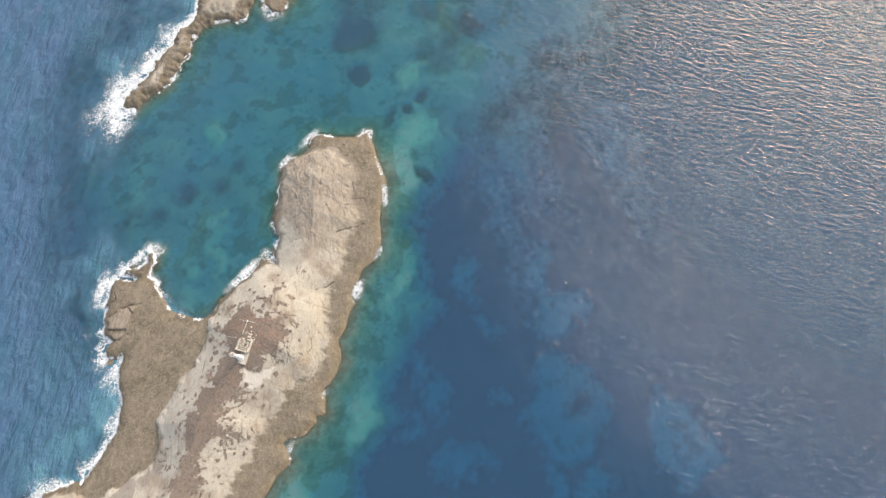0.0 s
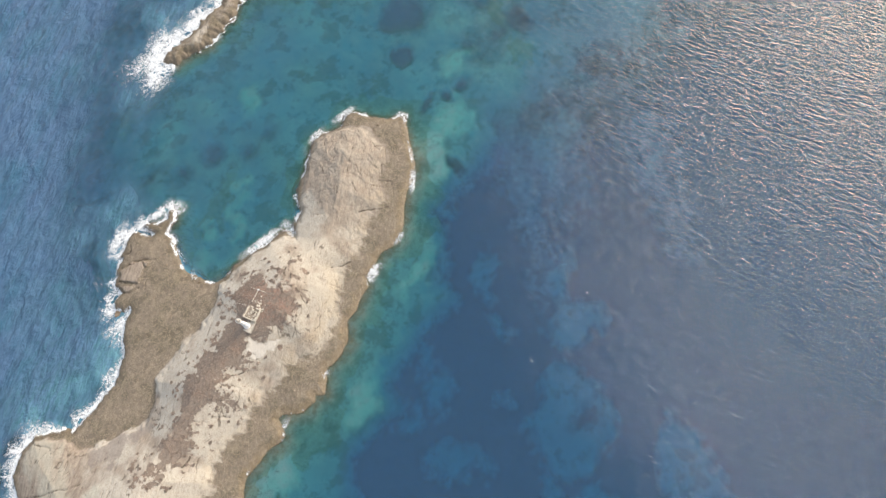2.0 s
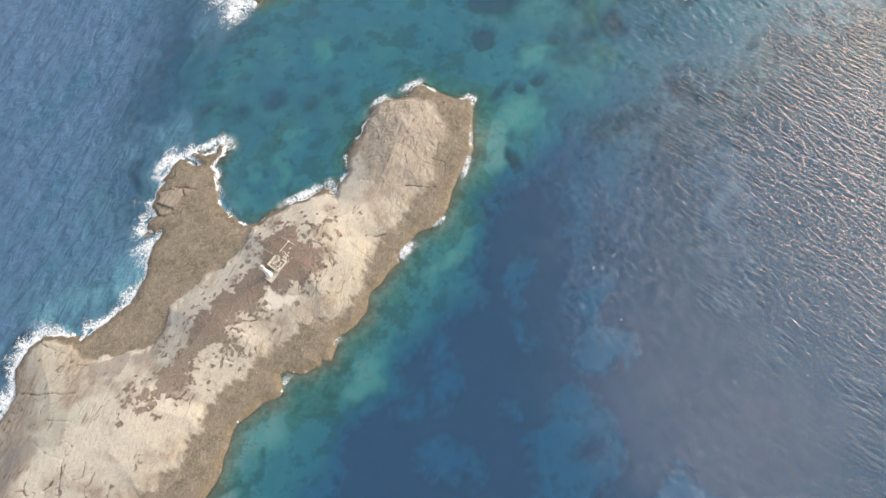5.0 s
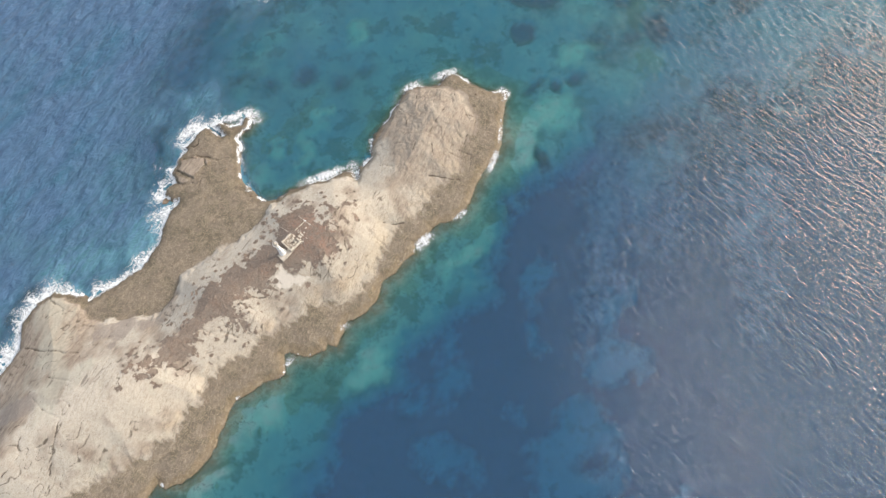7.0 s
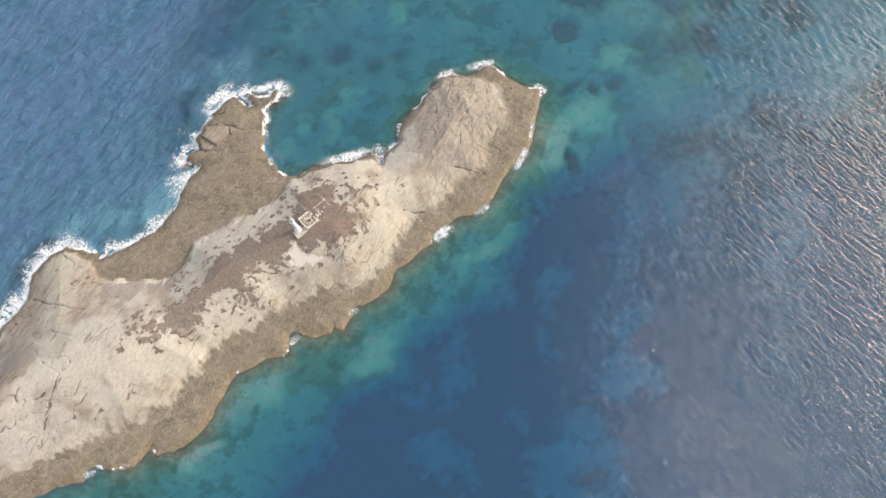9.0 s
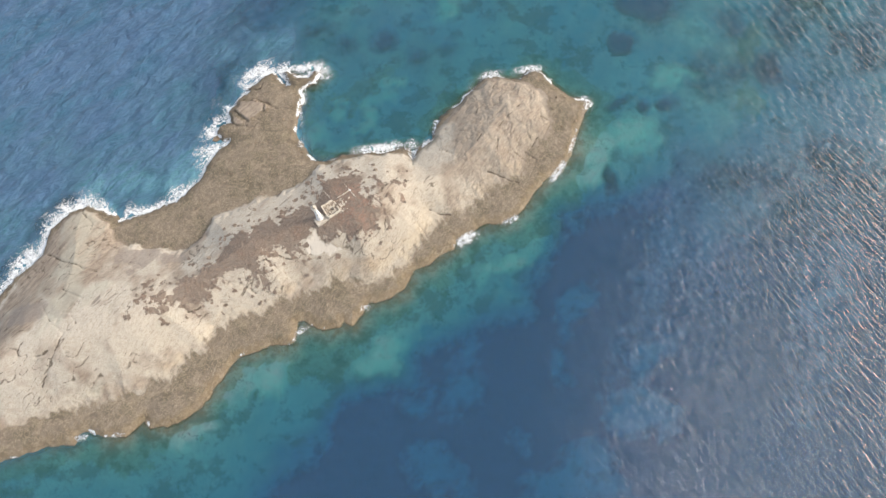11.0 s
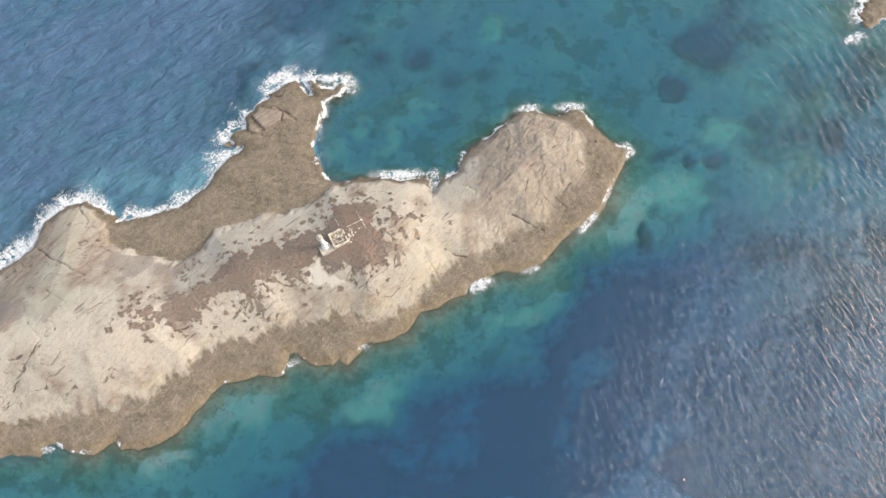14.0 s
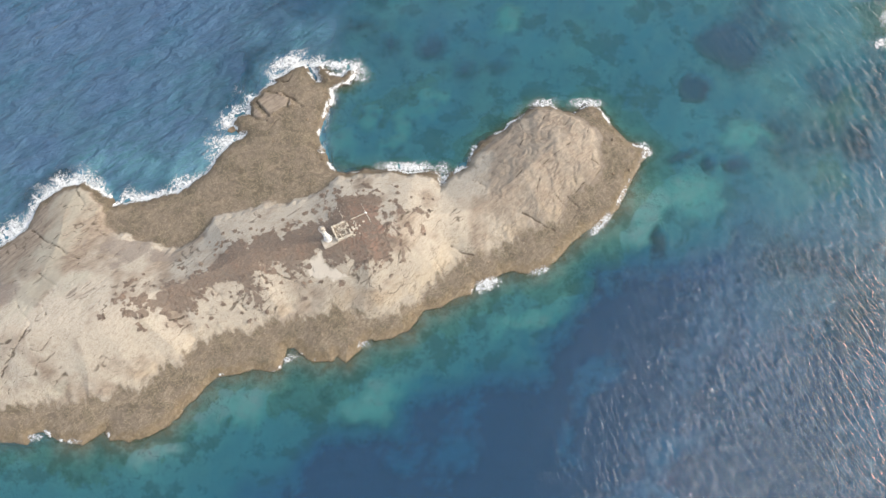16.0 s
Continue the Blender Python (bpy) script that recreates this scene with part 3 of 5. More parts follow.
def island_rock():
    n = Nodes("island_rock")
    big, mid, fine = n.noise(18, 5), n.noise(2.6, 6, 0.65), n.noise(0.5, 5, 0.7)
    slab = n.noise(1.5, 5, 0.65, (4.5, 1, 1), 43)
    pale = n.ramp(big, (0.3, (0.375, 0.342, 0.285)), (0.5, (0.415, 0.368, 0.292)), (0.7, (0.395, 0.36, 0.297)))
    pale = n.mix(n.span(slab, 0.30, 0.47, 0.28, 0.0), pale, (0.31, 0.265, 0.21))
    pale = n.mix(n.math("MULTIPLY", n.math("SUBTRACT", 1.0, n.field("lee")), 0.55), pale, (0.50, 0.463, 0.40))
    pale = n.mix(n.span(n.noise(9, 5, 0.65, None, 0, 0.6), 0.52, 0.70, 0.0, 0.38), pale, (0.31, 0.25, 0.185))
    pale = n.mix(n.span(fine, 0.36, 0.50, 0.42, 0.0), pale, (0.25, 0.205, 0.155))
    pale = n.mix(n.span(mid, 0.50, 0.75, 0.0, 0.35), pale, (0.53, 0.475, 0.385))
    tan = n.ramp(slab, (0.3, (0.17, 0.135, 0.103)), (0.5, (0.275, 0.222, 0.172)), (0.7, (0.36, 0.30, 0.238)))
    thread = n.noise(0.75, 4, 0.6, (8, 1, 1), 36, 0.3)
    tan = n.mix(n.span(thread, 0.36, 0.48, 0.65, 0.0), tan, (0.15, 0.115, 0.085))
    pale = n.mix(n.span(n.field("tan"), -0.05, 0.4, 0.0, 0.9), pale, tan)
    pale = n.mix(n.span(n.math("MULTIPLY_ADD", mid, 4.0, n.math("SUBTRACT", n.field("slate"), 2.0)), -0.6, 0.8, 0.0, 0.8), pale, n.ramp(fine, (0.3, (0.215, 0.185, 0.16)), (0.7, (0.29, 0.25, 0.215))))
    joint = n.math("ABSOLUTE", n.math("SUBTRACT", n.noise(2.6, 1.6, 0.5, (2.2, 1, 1), 58, 0.7), 0.5))
    pale = n.mix(n.math("MULTIPLY", n.span(joint, 0.06, 0.0), n.span(n.noise(8, 3), 0.5, 0.68, 0.0, 0.25)), pale, (0.22, 0.175, 0.13))
    seam = n.math("ABSOLUTE", n.math("SUBTRACT", n.noise(6.0, 6, 0.62, (2.0, 1, 1), 60, 0.4), 0.5))
    pale = n.mix(n.math("MULTIPLY", n.span(seam, 0.018, 0.0), n.span(n.noise(9, 2), 0.5, 0.64, 0.0, 0.3)), pale, (0.17, 0.135, 0.10))
    east = n.add("ShaderNodeSeparateXYZ", Vector=n.place)
    on_head = n.span(east.outputs[0], 48, 72)
    block = n.add("ShaderNodeTexVoronoi", Vector=n.add("ShaderNodeMixRGB", Fac=0.12, Color1=n.place, Color2=n.add("ShaderNodeTexNoise", Vector=n.place, Scale=0.3, Detail=4.0).outputs["Color"]).outputs[0], Scale=0.34, Randomness=1.0)
    block.feature = "DISTANCE_TO_EDGE"
    groove = n.math("MULTIPLY", n.span(block.outputs["Distance"], 0.07, 0.01), n.span(n.noise(4, 4), 0.42, 0.56, 0.0, 0.8))
    pale = n.mix(n.math("MULTIPLY", groove, on_head), pale, (0.17, 0.135, 0.10))
    pale = n.mix(n.math("MULTIPLY", on_head, n.span(n.noise(8, 5, 0.62), 0.36, 0.58, 0.15, 0.7)), pale, (0.31, 0.275, 0.225))
    pale = n.mix(n.math("MULTIPLY", n.span(n.math("MULTIPLY_ADD", east.outputs[1], -0.75, n.math("MULTIPLY_ADD", n.noise(6, 5, 0.65), 16.0, east.outputs[0])), 72, 86), n.math("MULTIPLY", on_head, 0.55)), pale, (0.25, 0.208, 0.16))
    ledge = n.noise(2.2, 5, 0.62, (1.8, 1, 1), 60, 0.8)
    pale = n.mix(n.math("MULTIPLY", n.span(ledge, 0.54, 0.66, 0.0, 0.45), on_head), pale, (0.45, 0.395, 0.315))
    pale = n.mix(n.math("MULTIPLY", n.span(ledge, 0.46, 0.34, 0.0, 0.5), on_head), pale, (0.24, 0.195, 0.148))
    weathered = n.ramp(mid, (0.25, (0.138, 0.112, 0.084)), (0.5, (0.181, 0.149, 0.114)), (0.72, (0.228, 0.19, 0.147)))
    weathered = n.mix(n.span(n.noise(7.5, 5, 0.66), 0.45, 0.62, 0.0, 0.6), weathered, (0.105, 0.092, 0.06))
    weathered = n.mix(n.span(n.noise(4.5, 5, 0.62, (2.4, 1, 1), 32, 0.8), 0.52, 0.68, 0.0, 0.5), weathered, (0.29, 0.24, 0.172))
    swirl = n.math("ABSOLUTE", n.math("SUBTRACT", n.noise(3.2, 5, 0.6, None, 0, 1.6), 0.5))
    weathered = n.mix(n.span(swirl, 0.035, 0.0, 0.0, 0.6), weathered, (0.36, 0.30, 0.21))
    weathered = n.mix(n.span(fine, 0.34, 0.50, 0.32, 0.0), weathered, (0.085, 0.07, 0.048))
    weathered = n.mix(n.span(fine, 0.56, 0.70, 0.0, 0.3), weathered, (0.34, 0.29, 0.215))
    shore = n.field("shore")
    algae = n.ramp(n.noise(1.2, 5), (0.3, (0.14, 0.10, 0.05)), (0.6, (0.245, 0.18, 0.10)), (0.8, (0.18, 0.15, 0.085)))
    edge = n.math("ADD", shore, n.math("MULTIPLY_ADD", mid, 7.0, -3.5))
    weathered = n.mix(n.math("MULTIPLY", n.span(edge, 0.0, 5.5, 0.6, 0.0), n.field("lee")), weathered, algae)
    wet = n.math("ADD", n.field("wet"), n.math("ADD", n.math("MULTIPLY_ADD", mid, 5.0, -2.5), n.math("MULTIPLY_ADD", n.noise(4.5, 6, 0.68), 8.0, -4.0)))
    colour = n.mix(n.span(wet, -2.6, 1.6), pale, weathered)
    drift = n.noise(1.0, 5, 0.66, (4.5, 1, 1), 48, 0.5)
    dry = n.span(n.field("wet"), -1.0, -4.0)
    colour = n.mix(n.math("MULTIPLY", n.span(drift, 0.46, 0.36, 0.0, 0.5), n.math("MULTIPLY", dry, n.span(n.noise(10, 4), 0.38, 0.62, 0.2, 0.9))), colour, (0.25, 0.205, 0.155))
    colour = n.mix(n.math("MULTIPLY", n.span(drift, 0.56, 0.66, 0.0, 0.14), dry), colour, (0.54, 0.485, 0.40))
    gold = n.math("MULTIPLY", n.span(n.field("wet"), -13, -6), n.span(n.field("wet"), 0.0, -3.0))
    colour = n.mix(n.math("MULTIPLY", n.math("MULTIPLY", gold, n.field("lee")), n.span(n.noise(13, 4, 0.6), 0.44, 0.62, 0.0, 0.4)), colour, (0.50, 0.41, 0.28))
    sage = n.math("MULTIPLY", n.span(n.noise(15, 4, 0.55, (2.4, 1, 1), 62), 0.52, 0.64, 0.0, 0.6), n.math("MULTIPLY", dry, n.span(east.outputs[0], -55, -70)))
    colour = n.mix(sage, colour, (0.40, 0.385, 0.315))
    scratch = n.math("ABSOLUTE", n.math("SUBTRACT", n.noise(1.9, 4, 0.62, (3.4, 1, 1), 54, 0.8), 0.5))
    scratch = n.math("MULTIPLY", n.span(scratch, 0.035, 0.0), n.span(n.noise(6, 4, 0.6), 0.42, 0.56, 0.0, 0.75))
    colour = n.mix(n.math("MULTIPLY", scratch, n.field("lee")), colour, (0.15, 0.12, 0.085))
    comb = n.noise(1.1, 3, 0.6, (5, 1, 1), 54, 0.4)
    colour = n.mix(n.math("MULTIPLY", n.span(comb, 0.55, 0.66, 0.0, 0.16), n.field("lee")), colour, (0.46, 0.40, 0.30))
    colour = n.mix(n.span(n.math("ADD", n.field("bare"), n.math("MULTIPLY_ADD", mid, 1.2, -0.6)), 0.0, 0.6, 0.0, 0.85), colour, (0.58, 0.535, 0.46))
    soil = n.ramp(n.noise(11, 5), (0.46, (0.215, 0.178, 0.145)), (0.56, (0.216, 0.170, 0.134)), (0.66, (0.25, 0.172, 0.129)))
    apart = n.add("ShaderNodeVectorMath")
    apart.operation = "DISTANCE"
    n.put(apart.inputs[0], n.place)
    apart.inputs[1].default_value = (15, 6, 14)
    soil = n.mix(n.math("MULTIPLY", n.span(apart.outputs["Value"], 16, 7), n.span(n.noise(3.0, 5, 0.65), 0.40, 0.56, 0.0, 0.85)), soil, (0.285, 0.185, 0.14))
    soil = n.mix(n.span(fine, 0.45, 0.75, 0.0, 0.3), soil, (0.17, 0.135, 0.105))
    soil = n.mix(n.span(mid, 0.56, 0.72, 0.0, 0.3), soil, (0.30, 0.24, 0.18))
    patch = n.math("ADD", n.math("ADD", n.field("heath"), n.math("MULTIPLY_ADD", fine, 2.6, -1.3)), n.math("MULTIPLY_ADD", n.noise(1.3, 6, 0.75), 3.6, -1.8))
    colour = n.mix(n.span(patch, -0.1, 0.22), colour, soil)
    # shade inside cracks and clefts, painted as near-black colour
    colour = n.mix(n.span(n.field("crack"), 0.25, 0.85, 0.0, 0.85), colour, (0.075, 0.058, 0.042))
    colour = n.mix(n.math("MULTIPLY", n.span(n.math("MULTIPLY_ADD", mid, 5.0, n.math("SUBTRACT", shore, 2.5)), 5.0, 0.6, 0.0, 0.7), n.math("SUBTRACT", 1.0, n.field("lee"))), colour, (0.095, 0.074, 0.048))
    colour = n.mix(n.math("MULTIPLY", n.span(shore, 0.2, -0.7), 0.95), colour, (0.27, 0.24, 0.13))
    grain = n.bump(fine, 0.38, 0.16)
    grain = n.bump(slab, 0.2, 0.2, grain)
    grain = n.bump(n.noise(1.6, 6, 0.68, (1.7, 1, 1), 56, 0.5), 0.55, 0.6, grain)
    return n.solid(colour, n.span(shore, 0.5, 3.0, 0.45, 0.92), grain)


def sea_floor():
    n = Nodes("sea_floor")
    mid, fine, big = n.noise(3.0, 5, 0.65), n.noise(0.9, 4), n.noise(22, 4)
    sand = n.ramp(big, (0.3, (0.40, 0.45, 0.43)), (0.7, (0.55, 0.59, 0.55)))
    sand = n.mix(n.math("MULTIPLY", n.field("clear"), n.span(n.noise(5, 4, 0.6), 0.38, 0.58, 0.15, 0.85)), sand, (0.44, 0.62, 0.56))
    rock = n.ramp(mid, (0.3, (0.17, 0.18, 0.095)), (0.5, (0.34, 0.345, 0.20)), (0.7, (0.48, 0.49, 0.31)))
    reef = n.math("ADD", n.field("reef"), n.math("MULTIPLY_ADD", mid, 8.0, -4.0))
    colour = n.mix(n.span(reef, -1.4, 1.8, 0.0, 0.55), sand, rock)
    veins = n.math("ABSOLUTE", n.math("SUBTRACT", n.noise(4.5, 4, 0.6, (1.8, 1, 1), -45, 0.5), 0.5))
    near = n.span(n.field("off"), 40, 10, 0.0, 0.4)
    colour = n.mix(n.math("MULTIPLY", n.span(veins, 0.014, 0.003), n.math("MULTIPLY", near, n.span(n.noise(9, 2), 0.46, 0.58))), colour, (0.05, 0.06, 0.035))
    colour = n.mix(n.span(mid, 0.58, 0.70, 0.0, 0.35), colour, (0.13, 0.15, 0.09))
    colour = n.mix(n.math("MULTIPLY", n.math("MULTIPLY", n.span(n.noise(11, 5, 0.62), 0.48, 0.60, 0.0, 0.5), n.math("SUBTRACT", 1.0, n.field("clear"))), n.span(n.field("weed"), -1, -8)), colour, (0.12, 0.135, 0.085))
    weed = n.math("ADD", n.field("weed"), n.math("MULTIPLY_ADD", mid, 5.0, -2.5))
    colour = n.mix(n.span(weed, -4.5, 3.4, 0.0, n.span(n.field("shelf"), -10, 10, 1.0, 0.66)), colour, n.mix(fine, (0.018, 0.026, 0.018), (0.035, 0.045, 0.03)))
    fringe = n.math("ADD", n.field("off"), n.math("MULTIPLY_ADD", mid, 14.0, -7.0))
    colour = n.mix(n.span(fringe, 5.5, -1.0, 0.0, 0.8), colour, n.ramp(fine, (0.3, (0.24, 0.18, 0.095)), (0.65, (0.44, 0.335, 0.19))))
    return n.solid(colour, 0.95, n.bump(mid, 0.5, 0.6))


def sea_water():
    n = Nodes("sea_water")
    depth = n.field("depth")
    # wind chop, swell bent round the head, and small ripples

    def crest(v, sharp):
        return n.math("POWER", n.math("SUBTRACT", 1.0, n.math("ABSOLUTE", n.math("MULTIPLY_ADD", v, 2.0, -1.0))), sharp)

    chop = crest(n.noise(4.4, 6, 0.62, (1.8, 1, 1), 34, 0.0), 2.0)
    swell = n.noise(6.5, 3.5, 0.55, (2.2, 1, 1), 31, 0.0)
    ripple = n.noise(1.75, 4, 0.6, (2.8, 1, 1), -58, 0.0)
    ring_at = n.add("ShaderNodeMapping", Vector=n.place, Location=(-92, -36, 0))
    ring = n.add("ShaderNodeTexWave", Vector=ring_at.outputs[0], Scale=0.062, Distortion=3.6, Detail=4.0, Detail_Scale=0.4)
    ring.wave_type, ring.rings_direction = "RINGS", "Z"
    side = n.add("ShaderNodeSeparateXYZ", Vector=n.place)
    windward = n.span(n.math("MULTIPLY_ADD", side.outputs[0], -0.62, n.math("MULTIPLY", side.outputs[1], 0.78)), -10, 80)
    eastward = n.math("MULTIPLY", n.span(side.outputs[0], 120, 240), n.span(side.outputs[1], -30, 70))
    h = n.math("MULTIPLY", chop, n.math("MULTIPLY_ADD", windward, 0.42, 0.03))
    h = n.math("MULTIPLY_ADD", swell, n.math("MULTIPLY_ADD", windward, 3.6, 0.06), h)
    h = n.math("MULTIPLY_ADD", ripple, n.math("MULTIPLY", n.math("MULTIPLY_ADD", n.span(side.outputs[0], 30, 220), 2.2, 0.55), n.span(side.outputs[1], 60, -60, 0.75, 1.25)), h)
    h = n.math("MULTIPLY_ADD", ring.outputs["Fac"], n.math("MULTIPLY", eastward, n.span(n.noise(38, 3), 0.36, 0.60, 0.16, 0.48)), h)
    normal = n.bump(h, 1.0, 0.55)
    seas = n.math("MULTIPLY", n.noise(5.6, 6, 0.56, (2.2, 1, 1), 31, 0.3), n.math("MULTIPLY", windward, 10.0))
    seas = n.math("MULTIPLY_ADD", ripple, n.span(side.outputs[0], 60, 220, 0.0, 1.8), seas)
    hollow = n.bump(n.math("ADD", h, seas), 1.0, 0.55)
    tint = n.ramp(n.math("DIVIDE", depth, 12.0), (0.0, (0.96, 1.0, 1.0)), (0.12, (0.53, 0.91, 0.92)), (0.33, (0.24, 0.765, 0.93)), (0.65, (0.11, 0.56, 0.78)), (1.0, (0.08, 0.36, 0.56)))
    clear = n.add("ShaderNodeBsdfTransparent", Color=tint)
    murk = n.ramp(n.math("DIVIDE", depth, 12.0), (0.1, (0.032, 0.17, 0.23)), (0.35, (0.040, 0.135, 0.205)), (0.60, (0.036, 0.128, 0.265)), (0.95, (0.042, 0.090, 0.196)))
    # sky sheen on the windward crests, painted into the water colour
    comb = n.math("MAXIMUM", crest(n.noise(4.6, 6, 0.62, (2.6, 1, 1), 33, 0.0), 1.0), n.math("MULTIPLY", crest(n.noise(1.5, 5, 0.66, (2.4, 1, 1), 22, 0.0), 1.0), 0.93))
    crest_sheen = n.math("MULTIPLY", n.span(comb, 0.78, 1.0), n.math("MULTIPLY", windward, n.span(n.noise(30, 3), 0.3, 0.7, 0.25, 0.6)))
    # windward water lightened in colour to stand in for reflected sky
    murk = n.mix(n.math("MULTIPLY", windward, 0.6), murk, (0.088, 0.172, 0.288))
    murk = n.mix(n.math("MULTIPLY", windward, n.span(n.noise(26, 4, 0.6, (2.0, 1, 1), 40), 0.44, 0.64, 0.0, 0.7)), murk, (0.030, 0.130, 0.205))
    murk = n.mix(n.math("MINIMUM", n.math("MULTIPLY", n.field("milk"), 0.9), 0.9), murk, (0.058, 0.165, 0.205))
    murk = n.mix(n.span(n.field("milk"), 0.85, 1.5, 0.0, 0.6), murk, (0.13, 0.30, 0.34))
    # painted crest sheen lightens the body colour
    murk = n.mix(crest_sheen, murk, (0.105, 0.195, 0.33))
    body = n.add("ShaderNodeBsdfDiffuse", Color=murk, Normal=hollow)
    fill = n.ramp(n.math("DIVIDE", depth, 12.0), (0.03, (0.02, 0.02, 0.02)), (0.3, (0.26, 0.26, 0.26)), (0.60, (0.33, 0.33, 0.33)), (0.95, (0.88, 0.88, 0.88)))
    fill = n.math("MAXIMUM", fill, n.math("MINIMUM", n.field("milk"), 1.0))
    under = n.blend(fill, clear.outputs[0], body.outputs[0])
    shine = n.add("ShaderNodeBsdfGlossy", Color=(1, 1, 1), Roughness=0.195, Normal=normal)
    shine.distribution = "BECKMANN"
    skin = n.add("ShaderNodeFresnel", IOR=1.40, Normal=normal)
    return n.finish(n.blend(skin.outputs[0], under, shine.outputs[0]))


def surf():
    n = Nodes("surf_foam")
    lace, broad, fleck = n.noise(1.8, 6, 0.62, None, 0, 1.6), n.noise(6.0, 3, 0.6), n.noise(0.5, 4, 0.7)
    thread = n.math("ABSOLUTE", n.math("SUBTRACT", n.noise(2.4, 5, 0.6, None, 0, 1.4), 0.5))
    v = n.math("MULTIPLY_ADD", n.field("foam"), 1.35, n.math("MULTIPLY_ADD", lace, 2.2, -1.35))
    v = n.math("ADD", v, n.span(thread, 0.05, 0.0, 0.0, 0.75))
    v = n.math("ADD", v, n.math("MULTIPLY_ADD", broad, 1.6, -0.8))
    v = n.math("ADD", v, n.math("MULTIPLY_ADD", fleck, 0.7, -0.35))
    white = n.add("ShaderNodeBsdfDiffuse", Color=n.mix(lace, (0.60, 0.65, 0.67), (0.82, 0.83, 0.83)), Normal=n.bump(lace, 0.8, 0.6))
    gap = n.add("ShaderNodeBsdfTransparent")
    return n.finish(n.blend(n.span(v, 0.05, 1.2, 0.0, 0.97), gap.outputs[0], white.outputs[0]))


def mottled(name, low, high, size, rough=0.85, relief=0.3, bump_size=0.1):
    n = Nodes(name)
    colour = n.mix(n.span(n.noise(size, 5, 0.65), 0.3, 0.7), low, high)
    return n.solid(colour, rough, n.bump(n.noise(bump_size, 4), relief, 0.05))


ROCK, FLOOR, WATER, SURF = island_rock(), sea_floor(), sea_water(), surf()
WHITEWASH = mottled("whitewash", (0.70, 0.69, 0.66), (0.84, 0.84, 0.82), 0.9, 0.7)
MASONRY = mottled("old_masonry", (0.46, 0.41, 0.33), (0.64, 0.59, 0.50), 0.7, 0.9, 0.6)
CONCRETE = mottled("concrete", (0.40, 0.36, 0.30), (0.54, 0.49, 0.41), 1.2, 0.85)
RUIN_FLOOR = mottled("ruin_floor", (0.23, 0.19, 0.15), (0.38, 0.33, 0.27), 0.8, 0.95)
STEEL = mottled("painted_steel", (0.55, 0.56, 0.56), (0.7, 0.7, 0.7), 0.5, 0.45)
GLAZING = mottled("lantern_glass", (0.10, 0.12, 0.13), (0.16, 0.18, 0.19), 0.5, 0.1)
SCRUB = mottled("scrub", (0.245, 0.20, 0.163), (0.285, 0.222, 0.176), 3.5, 0.95, 0.5)
DARK_ROCK = mottled("dark_rock", (0.13, 0.098, 0.065), (0.24, 0.185, 0.13), 1.6, 0.8, 0.8, 0.4)
PALE_ROCK = mottled("pale_rock", (0.165, 0.128, 0.092), (0.33, 0.265, 0.2), 0.9, 0.85, 0.8, 0.4)
DOOR_PAINT = mottled("door_paint", (0.10, 0.14, 0.12), (0.15, 0.19, 0.16), 0.4, 0.6)


# ---- large structure ----
def sheet(name, xs, ys, height, fields, material, keep=None):
    """One mesh over a plan grid, with fields stored at its points."""
    nx, ny = len(xs), len(ys)
    gx, gy = np.meshgrid(xs, ys)
    index = np.arange(nx * ny).reshape(ny, nx)
    quads = np.stack([index[:-1, :-1], index[:-1, 1:], index[1:, 1:], index[1:, :-1]], -1).reshape(-1, 4)
    used = np.arange(nx * ny)
    if keep is not None:
        quads = quads[keep.ravel()[quads].any(1)]
        used, flat = np.unique(quads, return_inverse=True)
        quads = flat.reshape(-1, 4)
    points = np.stack([gx.ravel(), gy.ravel(), np.asarray(height).ravel()], -1)[used]
    mesh = bpy.data.meshes.new(name)
    mesh.vertices.add(len(points))
    mesh.vertices.foreach_set("co", points.astype(np.float32).ravel())
    mesh.loops.add(quads.size)
    mesh.loops.foreach_set("vertex_index", quads.astype(np.int32).ravel())
    mesh.polygons.add(len(quads))
    mesh.polygons.foreach_set("loop_start", np.arange(0, quads.size, 4, dtype=np.int32))
    mesh.polygons.foreach_set("loop_total", np.full(len(quads), 4, np.int32))
    mesh.polygons.foreach_set("use_smooth", np.ones(len(quads), bool))
    mesh.update(calc_edges=True)
    for key, value in fields.items():
        a = mesh.attributes.new(key, "FLOAT", "POINT")
        a.data.foreach_set("value", np.asarray(value).ravel()[used].astype(np.float32))
    mesh.materials.append(material)
    return new(name, mesh)


def spread(lo, hi, gap, reach):
    """Even steps in the middle, then wider ones out to the horizon."""
    core = np.arange(lo, hi + gap / 2, gap)
    tail, at, w = [], 0.0, gap
    while at < reach:
        w *= 1.35
        at += w
        tail.append(at)
    tail = np.array(tail)
    return np.concatenate([lo - tail[::-1], core, hi + tail])


gx, gy = np.meshgrid(np.arange(-178, 130, 0.4), np.arange(-84, 90, 0.4))
f = land(gx, gy)
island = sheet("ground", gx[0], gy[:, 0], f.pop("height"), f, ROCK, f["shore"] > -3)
tagged(island, "pale limestone island with brown shore benches and scrub", "rock island", kind="structure")

